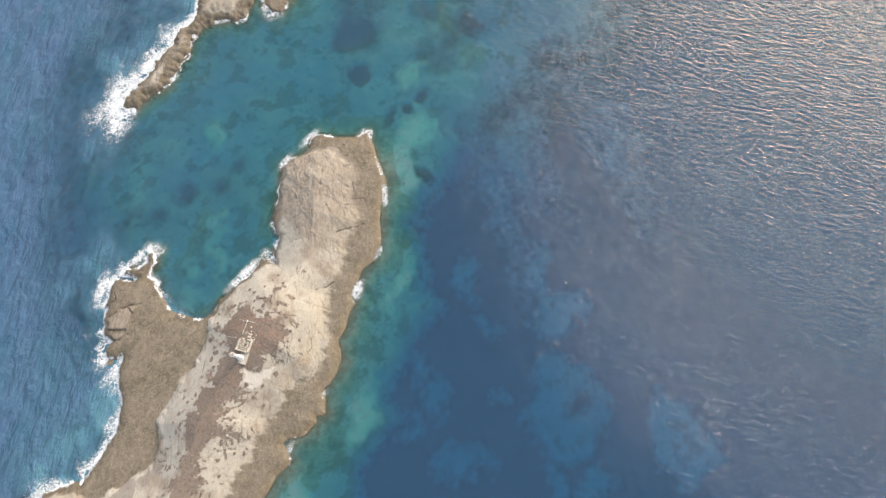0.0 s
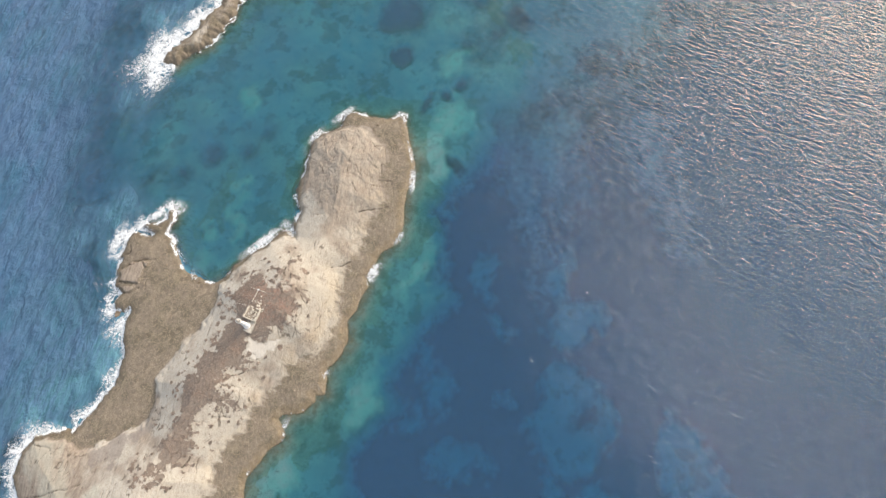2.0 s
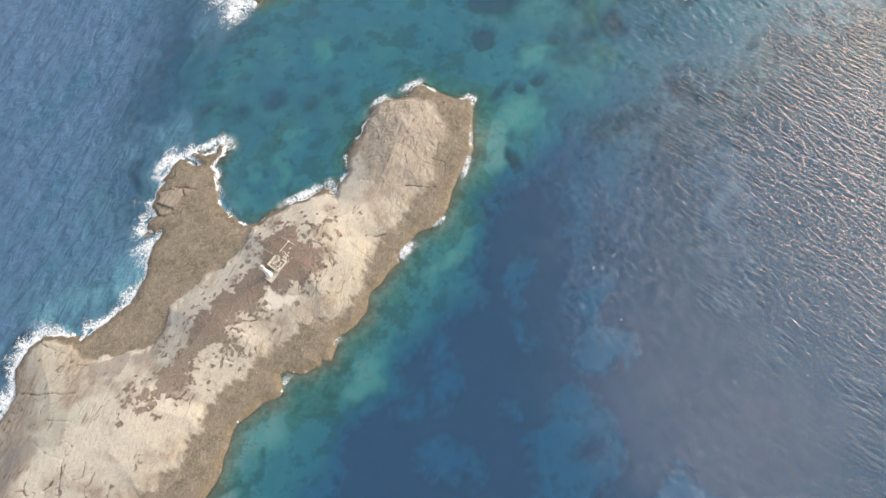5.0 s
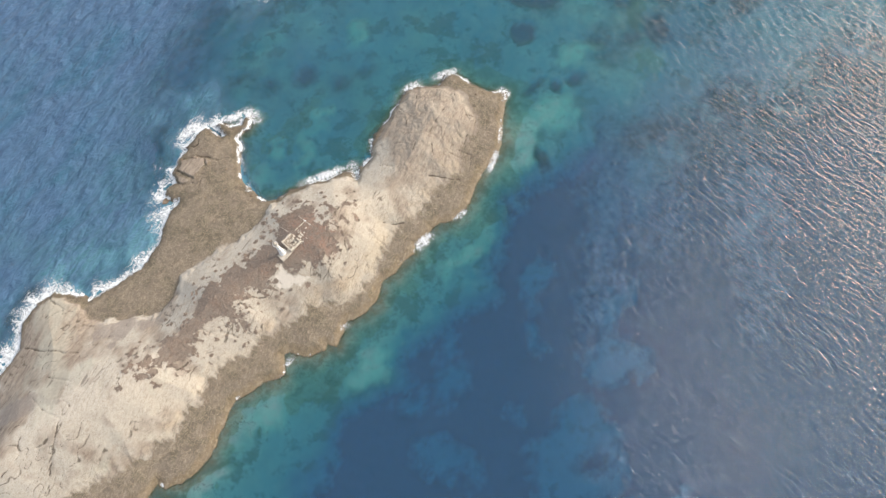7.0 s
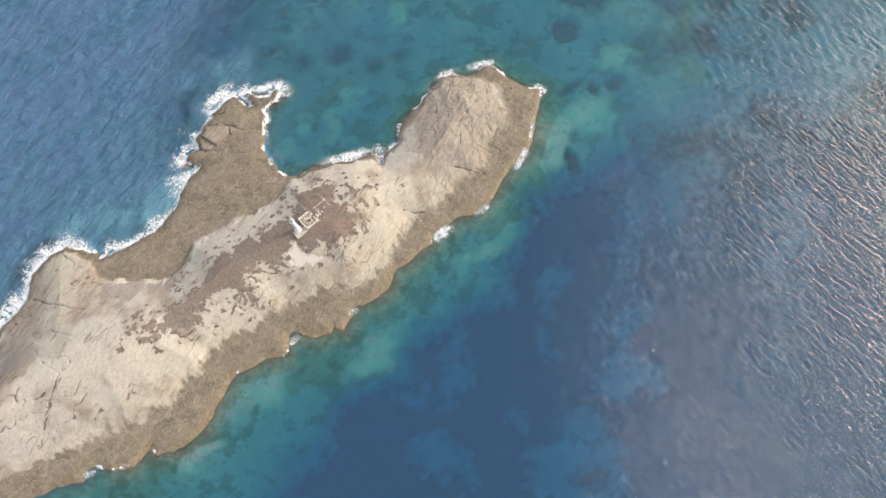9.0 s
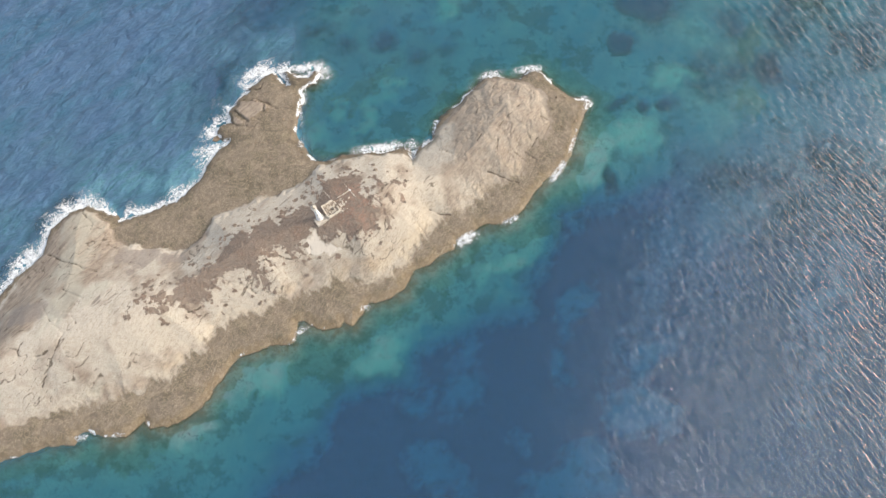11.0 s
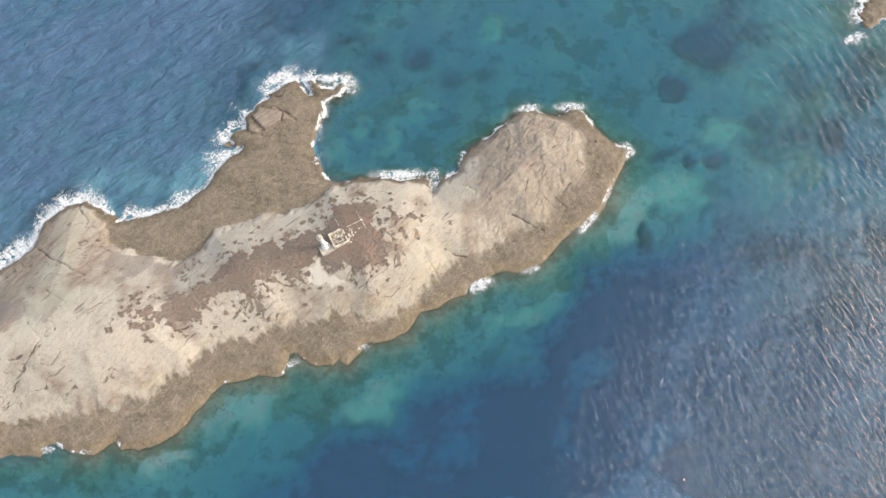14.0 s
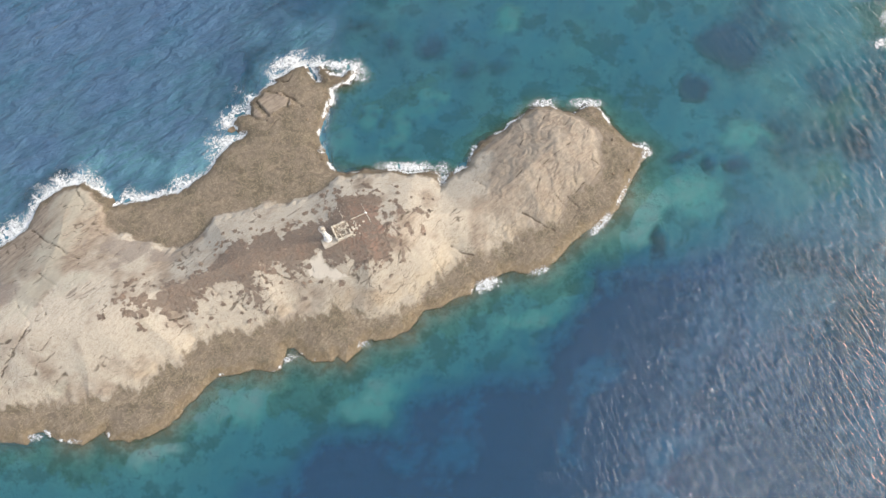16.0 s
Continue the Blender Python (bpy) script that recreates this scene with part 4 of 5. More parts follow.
sx, sy = spread(-260, 440, 1.6, 3800), spread(-330, 300, 1.6, 3800)
bx, by = np.meshgrid(sx, sy)
bed = seabed(bx, by)
floor = sheet("seabed", sx, sy, -bed["depth"], {k: bed[k] for k in ("weed", "reef", "off", "shelf", "clear")}, FLOOR)
tagged(floor, "sandy sea floor with dark seagrass meadows and reefs", "sea floor", kind="structure")
wave = 0.10 * step(20, -60, 0.62 * bx - 0.78 * by) * fbm(bx * 0.78 + by * 0.62, (by * 0.78 - bx * 0.62) / 3, 9, 2, 140) * (np.abs(bx) < 700) * (np.abs(by) < 700)
water = sheet("water", sx, sy, wave, {"depth": bed["depth"], "milk": bed["milk"]}, WATER)
tagged(water, "clear blue and turquoise sea with wind ripples", "sea", kind="structure")


def islet(name, loop, label, top, pale_from):
    """A small rock island with a low brown rim and a paler crown."""
    xs = [p[0] for p in loop]
    ys = [p[1] for p in loop]
    gx, gy = np.meshgrid(np.arange(min(xs) - 5, max(xs) + 5, 0.5), np.arange(min(ys) - 5, max(ys) + 5, 0.5))
    wx, wy = warped(gx, gy, 1.8)
    d = inside(wx, wy, loop)
    a, b = 0.73 * gx + 0.68 * gy, -0.68 * gx + 0.73 * gy
    h = np.where(d > 0, (0.4 + top * (1 - np.exp(-np.maximum(d, 0) / 6))) * step(0, 1.5, d), np.maximum(d * 0.6, -4))
    h = h + step(0, 2, d) * (0.22 * fbm(gx, gy, 4, 4, 207) + 0.16 * fbm(a / 4, b, 2.0, 3, 208))
    crack = (1 - step(0, 0.07, np.abs(soft_noise(a / 7, b / 2.4, 209)))) * step(1, 3, d)
    h = h - 0.3 * crack
    zero = np.zeros_like(d)
    fields = {"shore": d, "wet": pale_from - d + 3 * fbm(gx, gy, 6, 3, 211), "heath": zero - 3, "crack": crack * 0.7, "tan": zero + 0.15 + 0.4 * fbm(gx, gy, 9, 3, 212), "bare": zero - 1, "lee": zero + 0.35, "slate": zero - 9}
    ob = sheet(name, gx[0], gy[:, 0], h, fields, ROCK, d > -3)
    return tagged(ob, label, "rock islet")


islet("rock_islet", ISLET, "long brown rocky islet with a pale crown", 4.0, 6.0)
islet("rock_islet", SKERRY_NEAR, "low brown skerry washed by the sea", 1.6, 8.0)
islet("rock_islet", SKERRY_EAST, "small low skerry ringed with white foam", 1.3, 9.0)

WASH = [(230, 97, 6, 3, 20), (-3, 82, 8, 3, -5), (5, 78, 3.5, 5, 20), (-26, 83, 10, 4, 28), (26, 36, 13, 2.6, 0), (40, 35, 4, 3, 0), (100, 66, 7, 2.4, 0), (82, 65.5, 6, 2.6, 10), (38, 150, 12, 8, 20), (58, -12, 6, 2.4, 25), (103, 13, 7, 1.6, 45), (12, -35.5, 2.4, 1.4, 0), (-15, -40.5, 3, 1.4, 20), (-104, -70.5, 2.5, 1.2, 0), (-90, -71.5, 3, 1.0, 0), (122.5, 45, 3, 4, 10), (79, -6, 4, 1.4, 20), (40, 31, 2.6, 4, 0), (-45, 48.5, 6, 1.2, 12), (-13, 78, 1.3, 5, 25), (-9, 62, 1.6, 9, 8), (-9, 42.5, 3.5, 1.4, 70), (-128, 4, 11, 7, 40), (142, 141, 6, 7, 0), (112, 25, 4, 1.2, 60)]


def surf_line(name, loop, label, box, reach):
    """Foam along a coast, wide where the wind drives the sea against it."""
    gx, gy = np.meshgrid(np.arange(box[0], box[1], 0.5), np.arange(box[2], box[3], 0.5))
    wx, wy = warped(gx, gy, 0.6 if loop is COAST else 1.8)
    d = -inside(wx, wy, loop)
    smooth = -inside(gx, gy, loop)
    ny, nx = np.gradient(smooth, 0.5)
    for _ in range(3):
        nx[1:-1, 1:-1] = (nx[:-2, 1:-1] + nx[2:, 1:-1] + nx[1:-1, :-2] + nx[1:-1, 2:]) / 4
        ny[1:-1, 1:-1] = (ny[:-2, 1:-1] + ny[2:, 1:-1] + ny[1:-1, :-2] + ny[1:-1, 2:]) / 4
    face = np.clip(-0.72 * nx + 0.69 * ny, 0, 1)
    calm = 1 - step(-16, -6, gx) * (0.82 - 0.3 * step(70, 80, gy)) if loop is COAST else 1.0
    head = step(20, 45, gx) if loop is COAST else 0.0
    if loop is COAST:
        calm = calm * (1 - 0.45 * step(-62, -88, gx) * step(-132, -118, gx))
    wide = -0.5 - 2.6 * head * step(-0.2, 0.4, fbm(gx, gy, 7, 2, 309)) + 1.0 * (1 - step(-30, 25, 0.42 * gx - 0.9 * gy - 8)) + 1.4 * fbm(gx, gy, 5, 2, 301) + reach * calm * face ** 0.6 * (1.0 + 0.9 * fbm(gx, gy, 18, 2, 302))
    thin = step(0.1, 1.0, wide)
    wide = np.maximum(wide, 0.4)
    foam = np.where(d > 0, 0.95 - d / wide, 0.95 + d / 1.0) - 1.2 * (1 - thin)
    for cx, cy, rx, ry, turn in WASH:
        foam = np.maximum(foam, np.where(d > -1.5, np.minimum(1.1 * blob(gx, gy, cx, cy, rx, ry, turn) + 0.12, 0.22 + 0.06 * min(rx, 10)), -2))
    height = 0.10 + 0.30 * np.clip(foam, 0, 1) * (0.5 + fbm(gx, gy, 2.5, 3, 304))
    if loop is COAST:
        rock = land(gx, gy)["height"]
        height = np.where(d < 0.3, np.maximum(height, rock + 0.05), height)
    ob = sheet(name, gx[0], gy[:, 0], height, {"foam": foam}, SURF, foam > -0.75)
    return tagged(ob, label, "sea foam", kind="stuff")


surf_line("surf_foam", COAST, "white surf breaking along the rocky shore", (-176, 136, -82, 100), 10.0)
surf_line("surf_foam", ISLET, "white surf breaking on the islet", (20, 170, 135, 200), 15.0)
surf_line("surf_foam", SKERRY_NEAR, "white surf round the low skerry", (128, 180, 128, 165), 4.0)
surf_line("surf_foam", SKERRY_EAST, "white surf round the small skerry", (216, 262, 88, 128), 2.0)


# ---- things ----
def part(name, bm, material, parent=None, label="", smooth=False):
    mesh = bpy.data.meshes.new(name)
    bm.to_mesh(mesh)
    bm.free()
    mesh.materials.append(material)
    if smooth:
        mesh.polygons.foreach_set("use_smooth", np.ones(len(mesh.polygons), bool))
    ob = new(name, mesh)
    ob.parent = parent
    return tagged(ob, label)


def lathe(rings, sides=24, cap=True):
    """A turned shape from (radius, height) rings."""
    bm = bmesh.new()
    loops = [[bm.verts.new((r * math.cos(2 * math.pi * k / sides), r * math.sin(2 * math.pi * k / sides), z)) for k in range(sides)] for r, z in rings]
    for lo, hi in zip(loops, loops[1:]):
        for k in range(sides):
            bm.faces.new((lo[k], lo[(k + 1) % sides], hi[(k + 1) % sides], hi[k]))
    if cap:
        bm.faces.new(loops[0][::-1])
        bm.faces.new(loops[-1])
    return bm


def box(sx, sy, sz, at=(0, 0, 0), turn=0.0, bevel=0.0):
    bm = bmesh.new()
    bmesh.ops.create_cube(bm, size=1.0, matrix=pose(*at, 0, 0, turn) @ Matrix.Diagonal((sx, sy, sz, 1)))
    if bevel:
        bmesh.ops.bevel(bm, geom=bm.edges[:], offset=bevel, segments=2, affect="EDGES")
    return bm


def bar(a, b, r, sides=6):
    a, b = Vector(a), Vector(b)
    bm = bmesh.new()
    bmesh.ops.create_cone(bm, cap_ends=True, segments=sides, radius1=r, radius2=r, depth=(b - a).length, matrix=Matrix.Translation((a + b) / 2) @ (b - a).to_track_quat("Z", "Y").to_matrix().to_4x4())
    return bm


def light_tower(x, y):
    z = ground(x, y)
    tower = tagged(new("light_tower"), "white conical masonry light tower with a round gallery", "lighthouse")
    tower.matrix_world = pose(x, y, z - 0.3)
    part("plinth", lathe([(1.5, 0), (1.5, 0.9), (1.42, 1.0), (1.2, 1.02)]), WHITEWASH, tower)
    part("shaft", lathe([(1.22, 0.95), (1.12, 2.5), (0.92, 5.0), (0.78, 8.0), (0.70, 10.6), (0.82, 11.0), (0.98, 11.2)]), WHITEWASH, tower, smooth=True)
    part("gallery", lathe([(1.0, 11.2), (1.12, 11.25), (1.12, 11.42), (1.0, 11.45)]), MASONRY, tower, "weathered stone gallery")
    lantern = part("lantern", lathe([(0.62, 11.4), (0.62, 12.0), (0.55, 12.03), (0.55, 12.85), (0.66, 12.9)], 12), GLAZING, tower, "glazed lantern room")
    part("dome", lathe([(0.72, 12.88), (0.66, 13.05), (0.45, 13.3), (0.16, 13.48), (0.06, 13.52), (0.05, 13.9)], 16), CONCRETE, lantern)
    part("curb", lathe([(0.66, 11.4), (0.68, 11.95), (0.6, 11.99)], 16), MASONRY, lantern)
    for k in range(12):
        a = 2 * math.pi * k / 12
        c, s = 1.07 * math.cos(a), 1.07 * math.sin(a)
        part("railing_post", bar((c, s, 11.42), (c, s, 12.4), 0.03), STEEL, tower)
    for h in (11.9, 12.4):
        part("handrail", lathe([(1.04, h), (1.10, h), (1.10, h + 0.05), (1.04, h + 0.05), (1.04, h)], 24, False), STEEL, tower)
    door = part("door", box(0.12, 0.8, 1.9, (1.2, 0, 2.0), 0, 0.02), DOOR_PAINT, tower, "dark painted door")
    part("door_frame", box(0.1, 1.02, 2.05, (1.14, 0, 2.03), 0, 0.02), WHITEWASH, door)
    for h in (5.6, 8.8):
        part("window", box(0.3, 0.35, 0.6, (0.0, -0.80 if h < 6 else -0.68, h), 90, 0.02), GLAZING, tower, "small dark window")
    return tower


TURN = 26.0                                  # how the house and terrace stand to the x axis


def terrace(x, y):
    z = ground(x, y)
    ob = part("terrace", box(5.4, 3.5, 1.3, (0, 0, 0), 0, 0.06), CONCRETE)
    ob.matrix_world = pose(x, y, z - 0.3, 0, 0, TURN)
    return tagged(ob, "worn pale concrete terrace round the tower foot", "terrace")


def ruined_wall(a, b, thick, low, high, seed):
    """A wall with a broken top, from a to b."""
    rng = random.Random(seed)
    a, b = Vector((*a, 0)), Vector((*b, 0))
    n = max(3, int((b - a).length / 0.35))
    side = Vector((-(b - a).y, (b - a).x, 0)).normalized() * thick / 2
    bm = bmesh.new()
    rows = []
    h = rng.uniform(low, high)
    for k in range(n + 1):
        p = a.lerp(b, k / n)
        h = min(high, max(low, h + rng.uniform(-0.35, 0.35)))
        j = Vector((rng.uniform(-0.04, 0.04), rng.uniform(-0.04, 0.04), 0))
        rows.append([bm.verts.new(p + side + j), bm.verts.new(p - side + j), bm.verts.new(p - side * 0.9 + j + Vector((0, 0, h + rng.uniform(-0.08, 0.08)))), bm.verts.new(p + side * 0.9 + j + Vector((0, 0, h)))])
    for lo, hi in zip(rows, rows[1:]):
        for k in range(4):
            bm.faces.new((lo[k], lo[(k + 1) % 4], hi[(k + 1) % 4], hi[k]))
    bm.faces.new(rows[0][::-1])
    bm.faces.new(rows[-1])
    bmesh.ops.recalc_face_normals(bm, faces=bm.faces[:])
    return bm


def stone(size, seed, flat=0.6):
    """One angular block."""
    rng = random.Random(seed)
    bm = bmesh.new()
    for _ in range(14):
        v = Vector((rng.uniform(-1, 1), rng.uniform(-1, 1), rng.uniform(-1, 1)))
        v = v / max(abs(v.x), abs(v.y), abs(v.z)) * rng.uniform(0.75, 1.0)
        bm.verts.new((v.x * size * 0.5, v.y * size * 0.42, (v.z + 0.7) * size * 0.5 * flat))
    hull = bmesh.ops.convex_hull(bm, input=bm.verts[:])
    bmesh.ops.delete(bm, geom=[v for v in bm.verts if not v.link_faces], context="VERTS")
    return bm


def ruin(x, y):
    z = ground(x, y)
    house = tagged(new("ruined_house"), "roofless ruined stone house with pale broken walls", "ruin")
    house.matrix_world = pose(x, y, z - 0.35, 0, 0, TURN)
    w, d = 2.7, 2.8
    walls = [((-w, -d), (w, -d), 1.3, 1.9), ((-w, -d + 0.3), (-w, d), 1.5, 2.0), ((-w + 0.3, d), (w * 0.9, d), 1.2, 1.9), ((w, -d + 0.3), (w, -0.7), 0.9, 1.7), ((w, 0.7), (w, d - 0.6), 0.6, 1.3)]
    for k, (a, b, lo, hi) in enumerate(walls):
        part("outer_wall", ruined_wall(a, b, 0.55, lo, hi, 40 + k), MASONRY, house)
    inner = [((-1.0, -d + 0.35), (-1.0, -0.9), 0.9, 1.5), ((-1.0, 0.2), (-1.0, 1.4), 0.7, 1.3), ((-0.7, 0.3), (1.7, 0.3), 0.7, 1.3), ((1.1, -1.9), (1.1, -0.1), 0.6, 1.6), ((-0.6, -1.6), (0.8, -1.6), 0.5, 1.3)]
    for k, (a, b, lo, hi) in enumerate(inner):
        part("partition", ruined_wall(a, b, 0.4, lo, hi, 60 + k), MASONRY, house)
    part("floor_slab", box(5.0, 5.2, 0.5, (0, 0, 0.25)), RUIN_FLOOR, house)
    rng = random.Random(8)
    for k in range(46):
        px, py = rng.uniform(-2.2, 2.3), rng.uniform(-2.3, 2.3)
        s = rng.uniform(0.25, 0.7)
        block = part("fallen_stone", stone(s, 300 + k), MASONRY, house)
        block.matrix_local = pose(px, py, 0.48, 0, 0, rng.uniform(0, 360))
    return house


def rubble_round(x, y):
    rng = random.Random(21)
    for k in range(26):
        px, py = x + 3.6 + abs(rng.gauss(0, 1.6)), y + rng.gauss(0.8, 1.7)
        s = rng.uniform(0.35, 0.95)
        ob = part("stone_block", stone(s, 500 + k), MASONRY)
        ob.matrix_world = pose(px, py, ground(px, py) - 0.06, 0, 0, rng.uniform(0, 360))
        tagged(ob, "pale stone block fallen from the ruined house", "stone", "fallen blocks by the ruin")


def low_wall(a, b, seed):
    n = max(2, int(math.dist(a, b) / 1.3))
    x, y = (a[0] + b[0]) / 2, (a[1] + b[1]) / 2
    base = tagged(new("low_wall"), "thin pale remnant of a low dry-stone wall", "wall", "wall remnants by the ruin")
    base.matrix_world = pose(x, y, ground(x, y))
    rng = random.Random(seed)
    for k in range(n):
        p = [(a[0] + (b[0] - a[0]) * t, a[1] + (b[1] - a[1]) * t) for t in (k / n, (k + 1.04) / n)]
        z = min(ground(*q) for q in p)
        s = part("wall_length", ruined_wall((p[0][0] - x, p[0][1] - y), (p[1][0] - x, p[1][1] - y), 0.3, 0.35, 0.7, seed * 50 + k), MASONRY, base)
        s.matrix_local = pose(0, 0, z - ground(x, y) - 0.1)
    return base


light_tower(-0.6, 1.0)
terrace(0.0, 0.05)
ruin(4.3, 3.9)
rubble_round(4.3, 3.9)
for k, (a, b) in enumerate([((1.4, 13.7), (4.3, 9.0)), ((7.1, 8.4), (12.2, 11.1)), ((10.3, 15.4), (12.5, 11.3)), ((12.7, 10.9), (14.5, 7.7))]):
    low_wall(a, b, 70 + k)
cairn = part("marker_cairn", stone(1.1, 777, 1.1), WHITEWASH)
cairn.matrix_world = pose(12.5, 11.2, ground(12.5, 11.2) - 0.1)
tagged(cairn, "small whitewashed marker cairn at a wall end", "cairn")


# ---- broken slabs on the spur ----
def slab(x, y, long, wide, high, turn, seed, material, tilt=4.0):
    rng = random.Random(seed)
    bm = bmesh.new()
    rim = []
    n = 7
    for k in range(n):
        a = 2 * math.pi * (k + rng.uniform(-0.3, 0.3)) / n
        q = 1 / max(abs(math.cos(a)), abs(math.sin(a)))
        rim.append((0.5 * long * q * math.cos(a) * rng.uniform(0.7, 1.05), 0.5 * wide * q * math.sin(a) * rng.uniform(0.7, 1.05)))
    lo = [bm.verts.new((px * 1.06, py * 1.06, -0.8)) for px, py in rim]
    mid = [bm.verts.new((px * 1.02, py * 1.02, high * rng.uniform(0.55, 0.8))) for px, py in rim]
    top = [bm.verts.new((px * 0.96, py * 0.96, high * rng.uniform(0.9, 1.05))) for px, py in rim]
    core = bm.verts.new((0, 0, high * 1.04))
    for a, b in ((lo, mid), (mid, top)):
        for k in range(n):
            bm.faces.new((a[k], a[(k + 1) % n], b[(k + 1) % n], b[k]))
    for k in range(n):
        bm.faces.new((top[k], top[(k + 1) % n], core))
    bm.faces.new(lo[::-1])
    bmesh.ops.subdivide_edges(bm, edges=bm.edges[:], cuts=2, use_grid_fill=True, fractal=0.45, seed=seed)
    ob = part("rock_slab", bm, material)
    ob.matrix_world = pose(x, y, max(ground(x, y) - 0.55, -0.3), rng.uniform(-tilt, tilt), rng.uniform(-tilt, tilt), turn)
    return ob


SLABS = [(-27, 66, 3, 1.6, 1.0, -30, 1), (-46.5, 51, 4.2, 2.6, 0.8, 25, 0)]
for k, (x, y, lx, ly, h, turn, light) in enumerate(SLABS):
    ob = slab(x, y, lx, ly, h, turn, 80 + k, PALE_ROCK if light else DARK_ROCK)
    tagged(ob, "tilted pinkish sandstone slab on the rocky spur" if light else "dark wet rock slab at the edge of the spur", "rock slab", "broken slabs on the spur")


# ---- loose stones, scrub and shrubs ----
def field_at(xs, ys):
    return land(np.array(xs), np.array(ys))


rng = np.random.default_rng(5)


def scatter(count, box, test):
    """Places in a box of the plan at which test(fields) holds."""
    x, y = rng.uniform(box[0], box[1], count), rng.uniform(box[2], box[3], count)
    g = land(x, y)
    ok = test(g)
    return x[ok], y[ok], {k: v[ok] for k, v in g.items()}


def many(name, points, faces, material, label, category):
    mesh = bpy.data.meshes.new(name)
    mesh.from_pydata(points, [], faces)
    mesh.materials.append(material)
    return tagged(new(name, mesh), label, category, kind="stuff")


def tuft(cx, cy, cz, r, h, leaves):
    """Points and quads of a low bush of small sprays."""
    a, e = rng.uniform(0, 2 * np.pi, leaves), rng.uniform(0.1, 1.5, leaves)
    q = r * rng.uniform(0.5, 1.0, leaves)
    mx, my, mz = q * np.cos(a) * np.cos(e), q * np.sin(a) * np.cos(e), 0.05 + h * np.sin(e) * rng.uniform(0.6, 1.0, leaves)
    s = rng.uniform(0.07, 0.16, leaves) * (0.5 + r)
    ta = rng.uniform(0, 2 * np.pi, leaves)
    tilt = rng.uniform(-0.6, 0.6, (leaves, 2))
    ux, uy, vx, vy = s * np.cos(ta), s * np.sin(ta), -s * 0.7 * np.sin(ta), s * 0.7 * np.cos(ta)
    out = []
    for du, dv in ((-1, -1), (1, -1), (1, 1), (-1, 1)):
        out.append(np.stack([cx + mx + du * ux + dv * vx, cy + my + du * uy + dv * vy, cz + mz + s * (du * tilt[:, 0] + dv * tilt[:, 1])], -1))
    return np.stack(out, 1).reshape(-1, 3)


x, y, g = scatter(34000, (-82, 45, -32, 34), lambda g: g["heath"] > 0.25)
keep = slice(0, 3600)
x, y, g = x[keep], y[keep], {k: v[keep] for k, v in g.items()}
pieces = [tuft(a, b, c - 0.03, rng.uniform(0.22, 0.5), rng.uniform(0.06, 0.18), 12) for a, b, c in zip(x, y, g["height"])]
points = np.concatenate(pieces)
many("scrub", points.tolist(), np.arange(len(points)).reshape(-1, 4).tolist(), SCRUB, "low dry reddish-brown scrub covering the ridge", "scrub")

x, y, g = scatter(9000, (-82, 50, -34, 34), lambda g: (g["heath"] > -0.9) & (g["heath"] < 0.15) & (g["wet"] < -3) & (g["bare"] < 0))
shrubs = []
for k in range(4):
    pts = tuft(0, 0, 0, 0.6 + 0.12 * k, 0.45, 60)
    mesh = bpy.data.meshes.new("shrub")
    mesh.from_pydata(pts.tolist(), [], np.arange(len(pts)).reshape(-1, 4).tolist())
    mesh.materials.append(SCRUB)
    ob = tagged(new("shrub", mesh), "dark dry shrub on pale bare rock", "shrub", "shrubs on the ridge")
    stem = bmesh.new()
    for a in range(5):
        twig = bar((0, 0, -0.1), (0.4 * math.cos(a * 1.3), 0.4 * math.sin(a * 1.3), 0.35), 0.025, 4)
        tmp = bpy.data.meshes.new("twig")
        twig.to_mesh(tmp)
        twig.free()
        stem.from_mesh(tmp)
        bpy.data.meshes.remove(tmp)
    part("stem", stem, SCRUB, ob)
    shrubs.append(ob)
for k in range(min(200, len(x))):
    m = pose(x[k], y[k], g["height"][k] - 0.04, 0, 0, rng.uniform(0, 360))
    if k < 4:
        shrubs[k].matrix_world = m
    else:
        copy_thing(shrubs[k % 4], m)

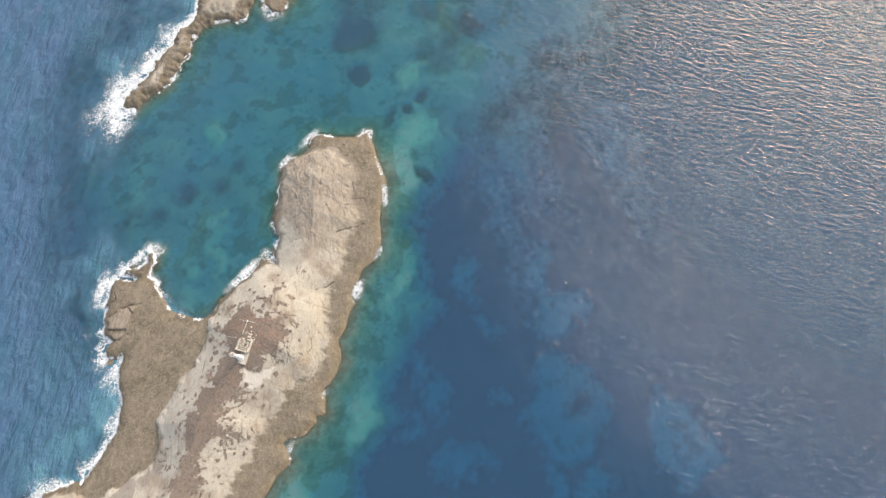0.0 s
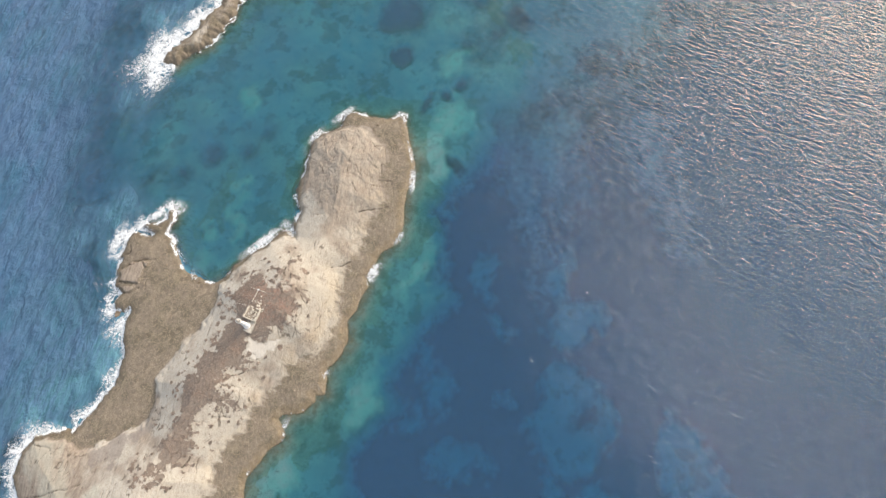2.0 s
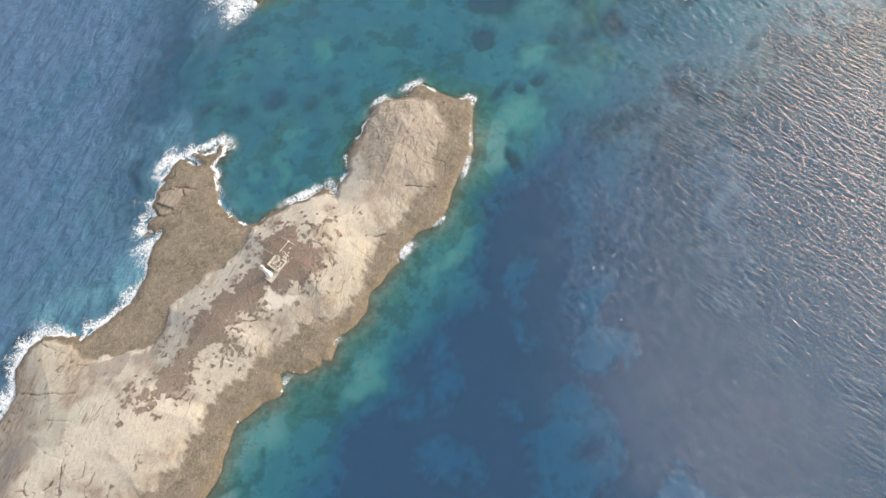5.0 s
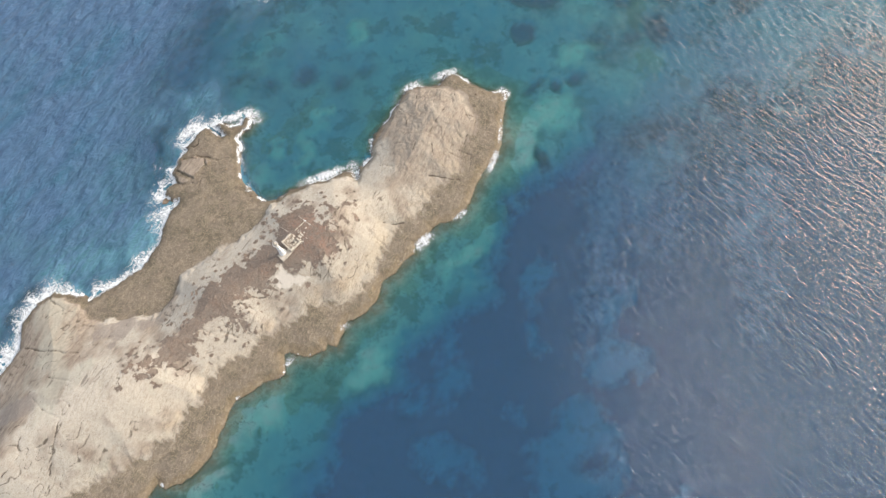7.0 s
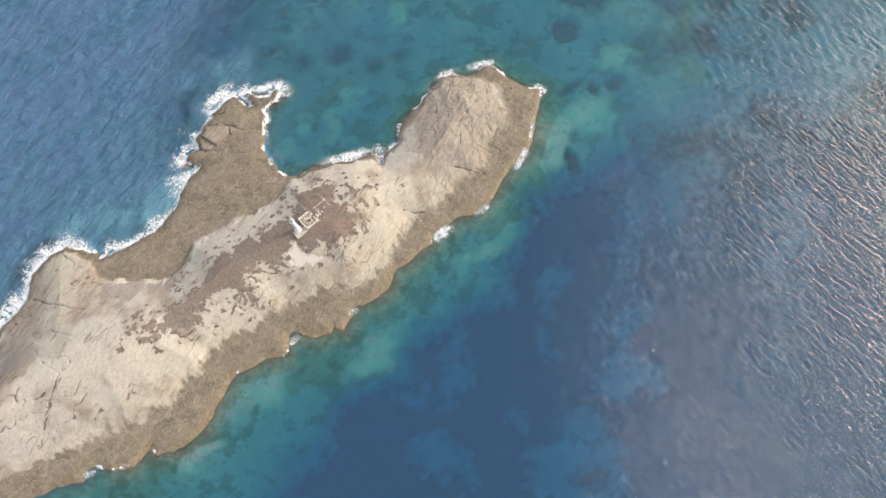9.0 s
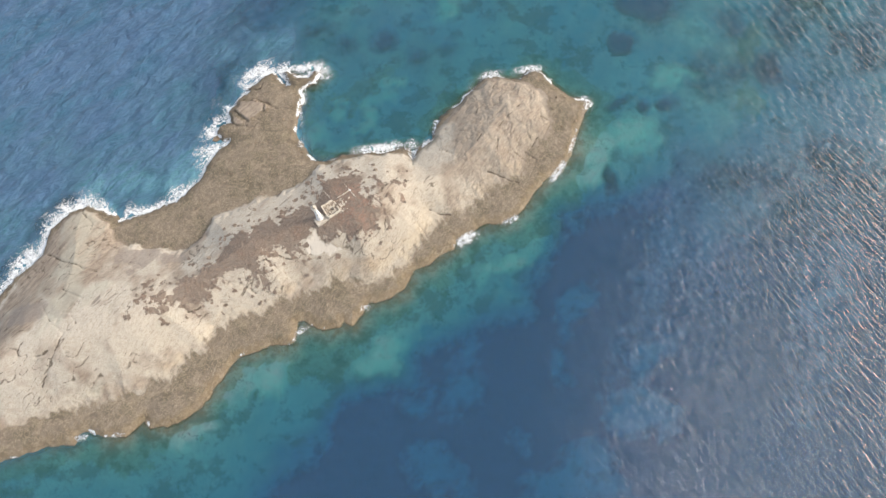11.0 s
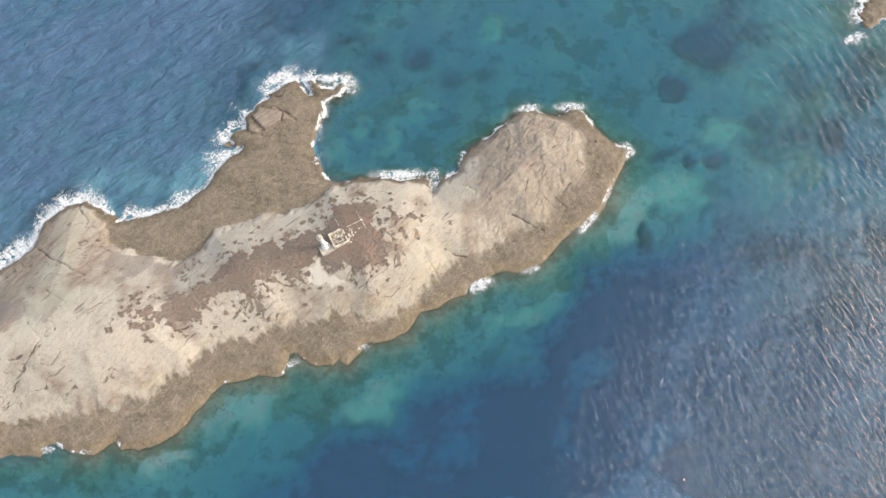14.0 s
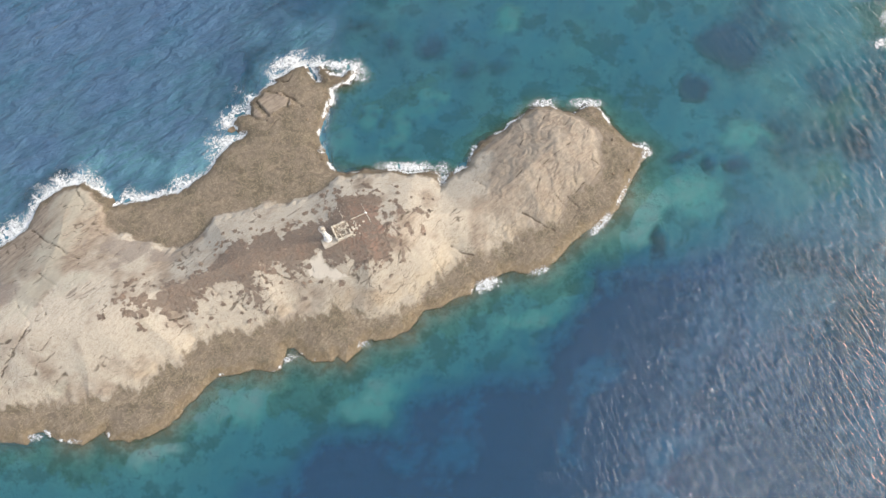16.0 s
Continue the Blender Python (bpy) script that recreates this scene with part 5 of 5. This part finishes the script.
x, y, g = scatter(1500, (-170, 120, -75, 80), lambda g: (g["shore"] > 1.2) & (g["wet"] > 1.5))
blocks = [part("boulder", stone(0.6 + 0.15 * k, 900 + k), DARK_ROCK if k % 2 else PALE_ROCK) for k in range(6)]
for ob in blocks:
    tagged(ob, "weathered boulder lying on the brown shore bench", "boulder", "boulders on the shore bench")
for k in range(min(36, len(x))):
    m = pose(x[k], y[k], g["height"][k] - 0.12, 0, 0, rng.uniform(0, 360))
    if k < 6:
        blocks[k].matrix_world = m
    else:
        copy_thing(blocks[k % 6], m)

x, y, g = scatter(9000, (-170, 120, -75, 80), lambda g: (g["shore"] > 0.8) & (g["wet"] > 0))
x, y, z = x[:2600], y[:2600], g["height"][:2600]
s = rng.uniform(0.12, 0.38, len(x))
corner = np.array([(1, 0, 0.1), (0.2, 0.9, 0), (-0.9, 0.3, 0.1), (-0.3, -1, 0), (0, 0, 0.8)])
pts = np.stack([x, y, z - 0.03], -1)[:, None] + corner[None] * s[:, None, None] * rng.uniform(0.7, 1.3, (len(x), 5, 1))
quads = np.array([(0, 1, 4), (1, 2, 4), (2, 3, 4), (3, 0, 4)])
tris = (np.arange(len(x))[:, None, None] * 5 + quads[None]).reshape(-1, 3)
many("loose_stones", pts.reshape(-1, 3).tolist(), tris.tolist(), DARK_ROCK, "small brown stones strewn over the rock", "stones")


# ---- buoy ----
def buoy(x, y):
    ob = tagged(new("buoy"), "small white mooring buoy floating on blue water", "buoy")
    ob.matrix_world = pose(x, y, 0.03) @ Matrix.Scale(0.45, 4)
    part("float", lathe([(0.05, -0.35), (0.35, -0.28), (0.52, 0.0), (0.5, 0.2), (0.3, 0.42), (0.08, 0.5)], 16), WHITEWASH, ob, smooth=True)
    part("collar", lathe([(0.53, -0.03), (0.56, 0.0), (0.56, 0.08), (0.53, 0.1)], 16), STEEL, ob)
    part("eye", lathe([(0.08, 0.48), (0.1, 0.55), (0.05, 0.7)], 8), STEEL, ob)


buoy(129.7, -85.7)
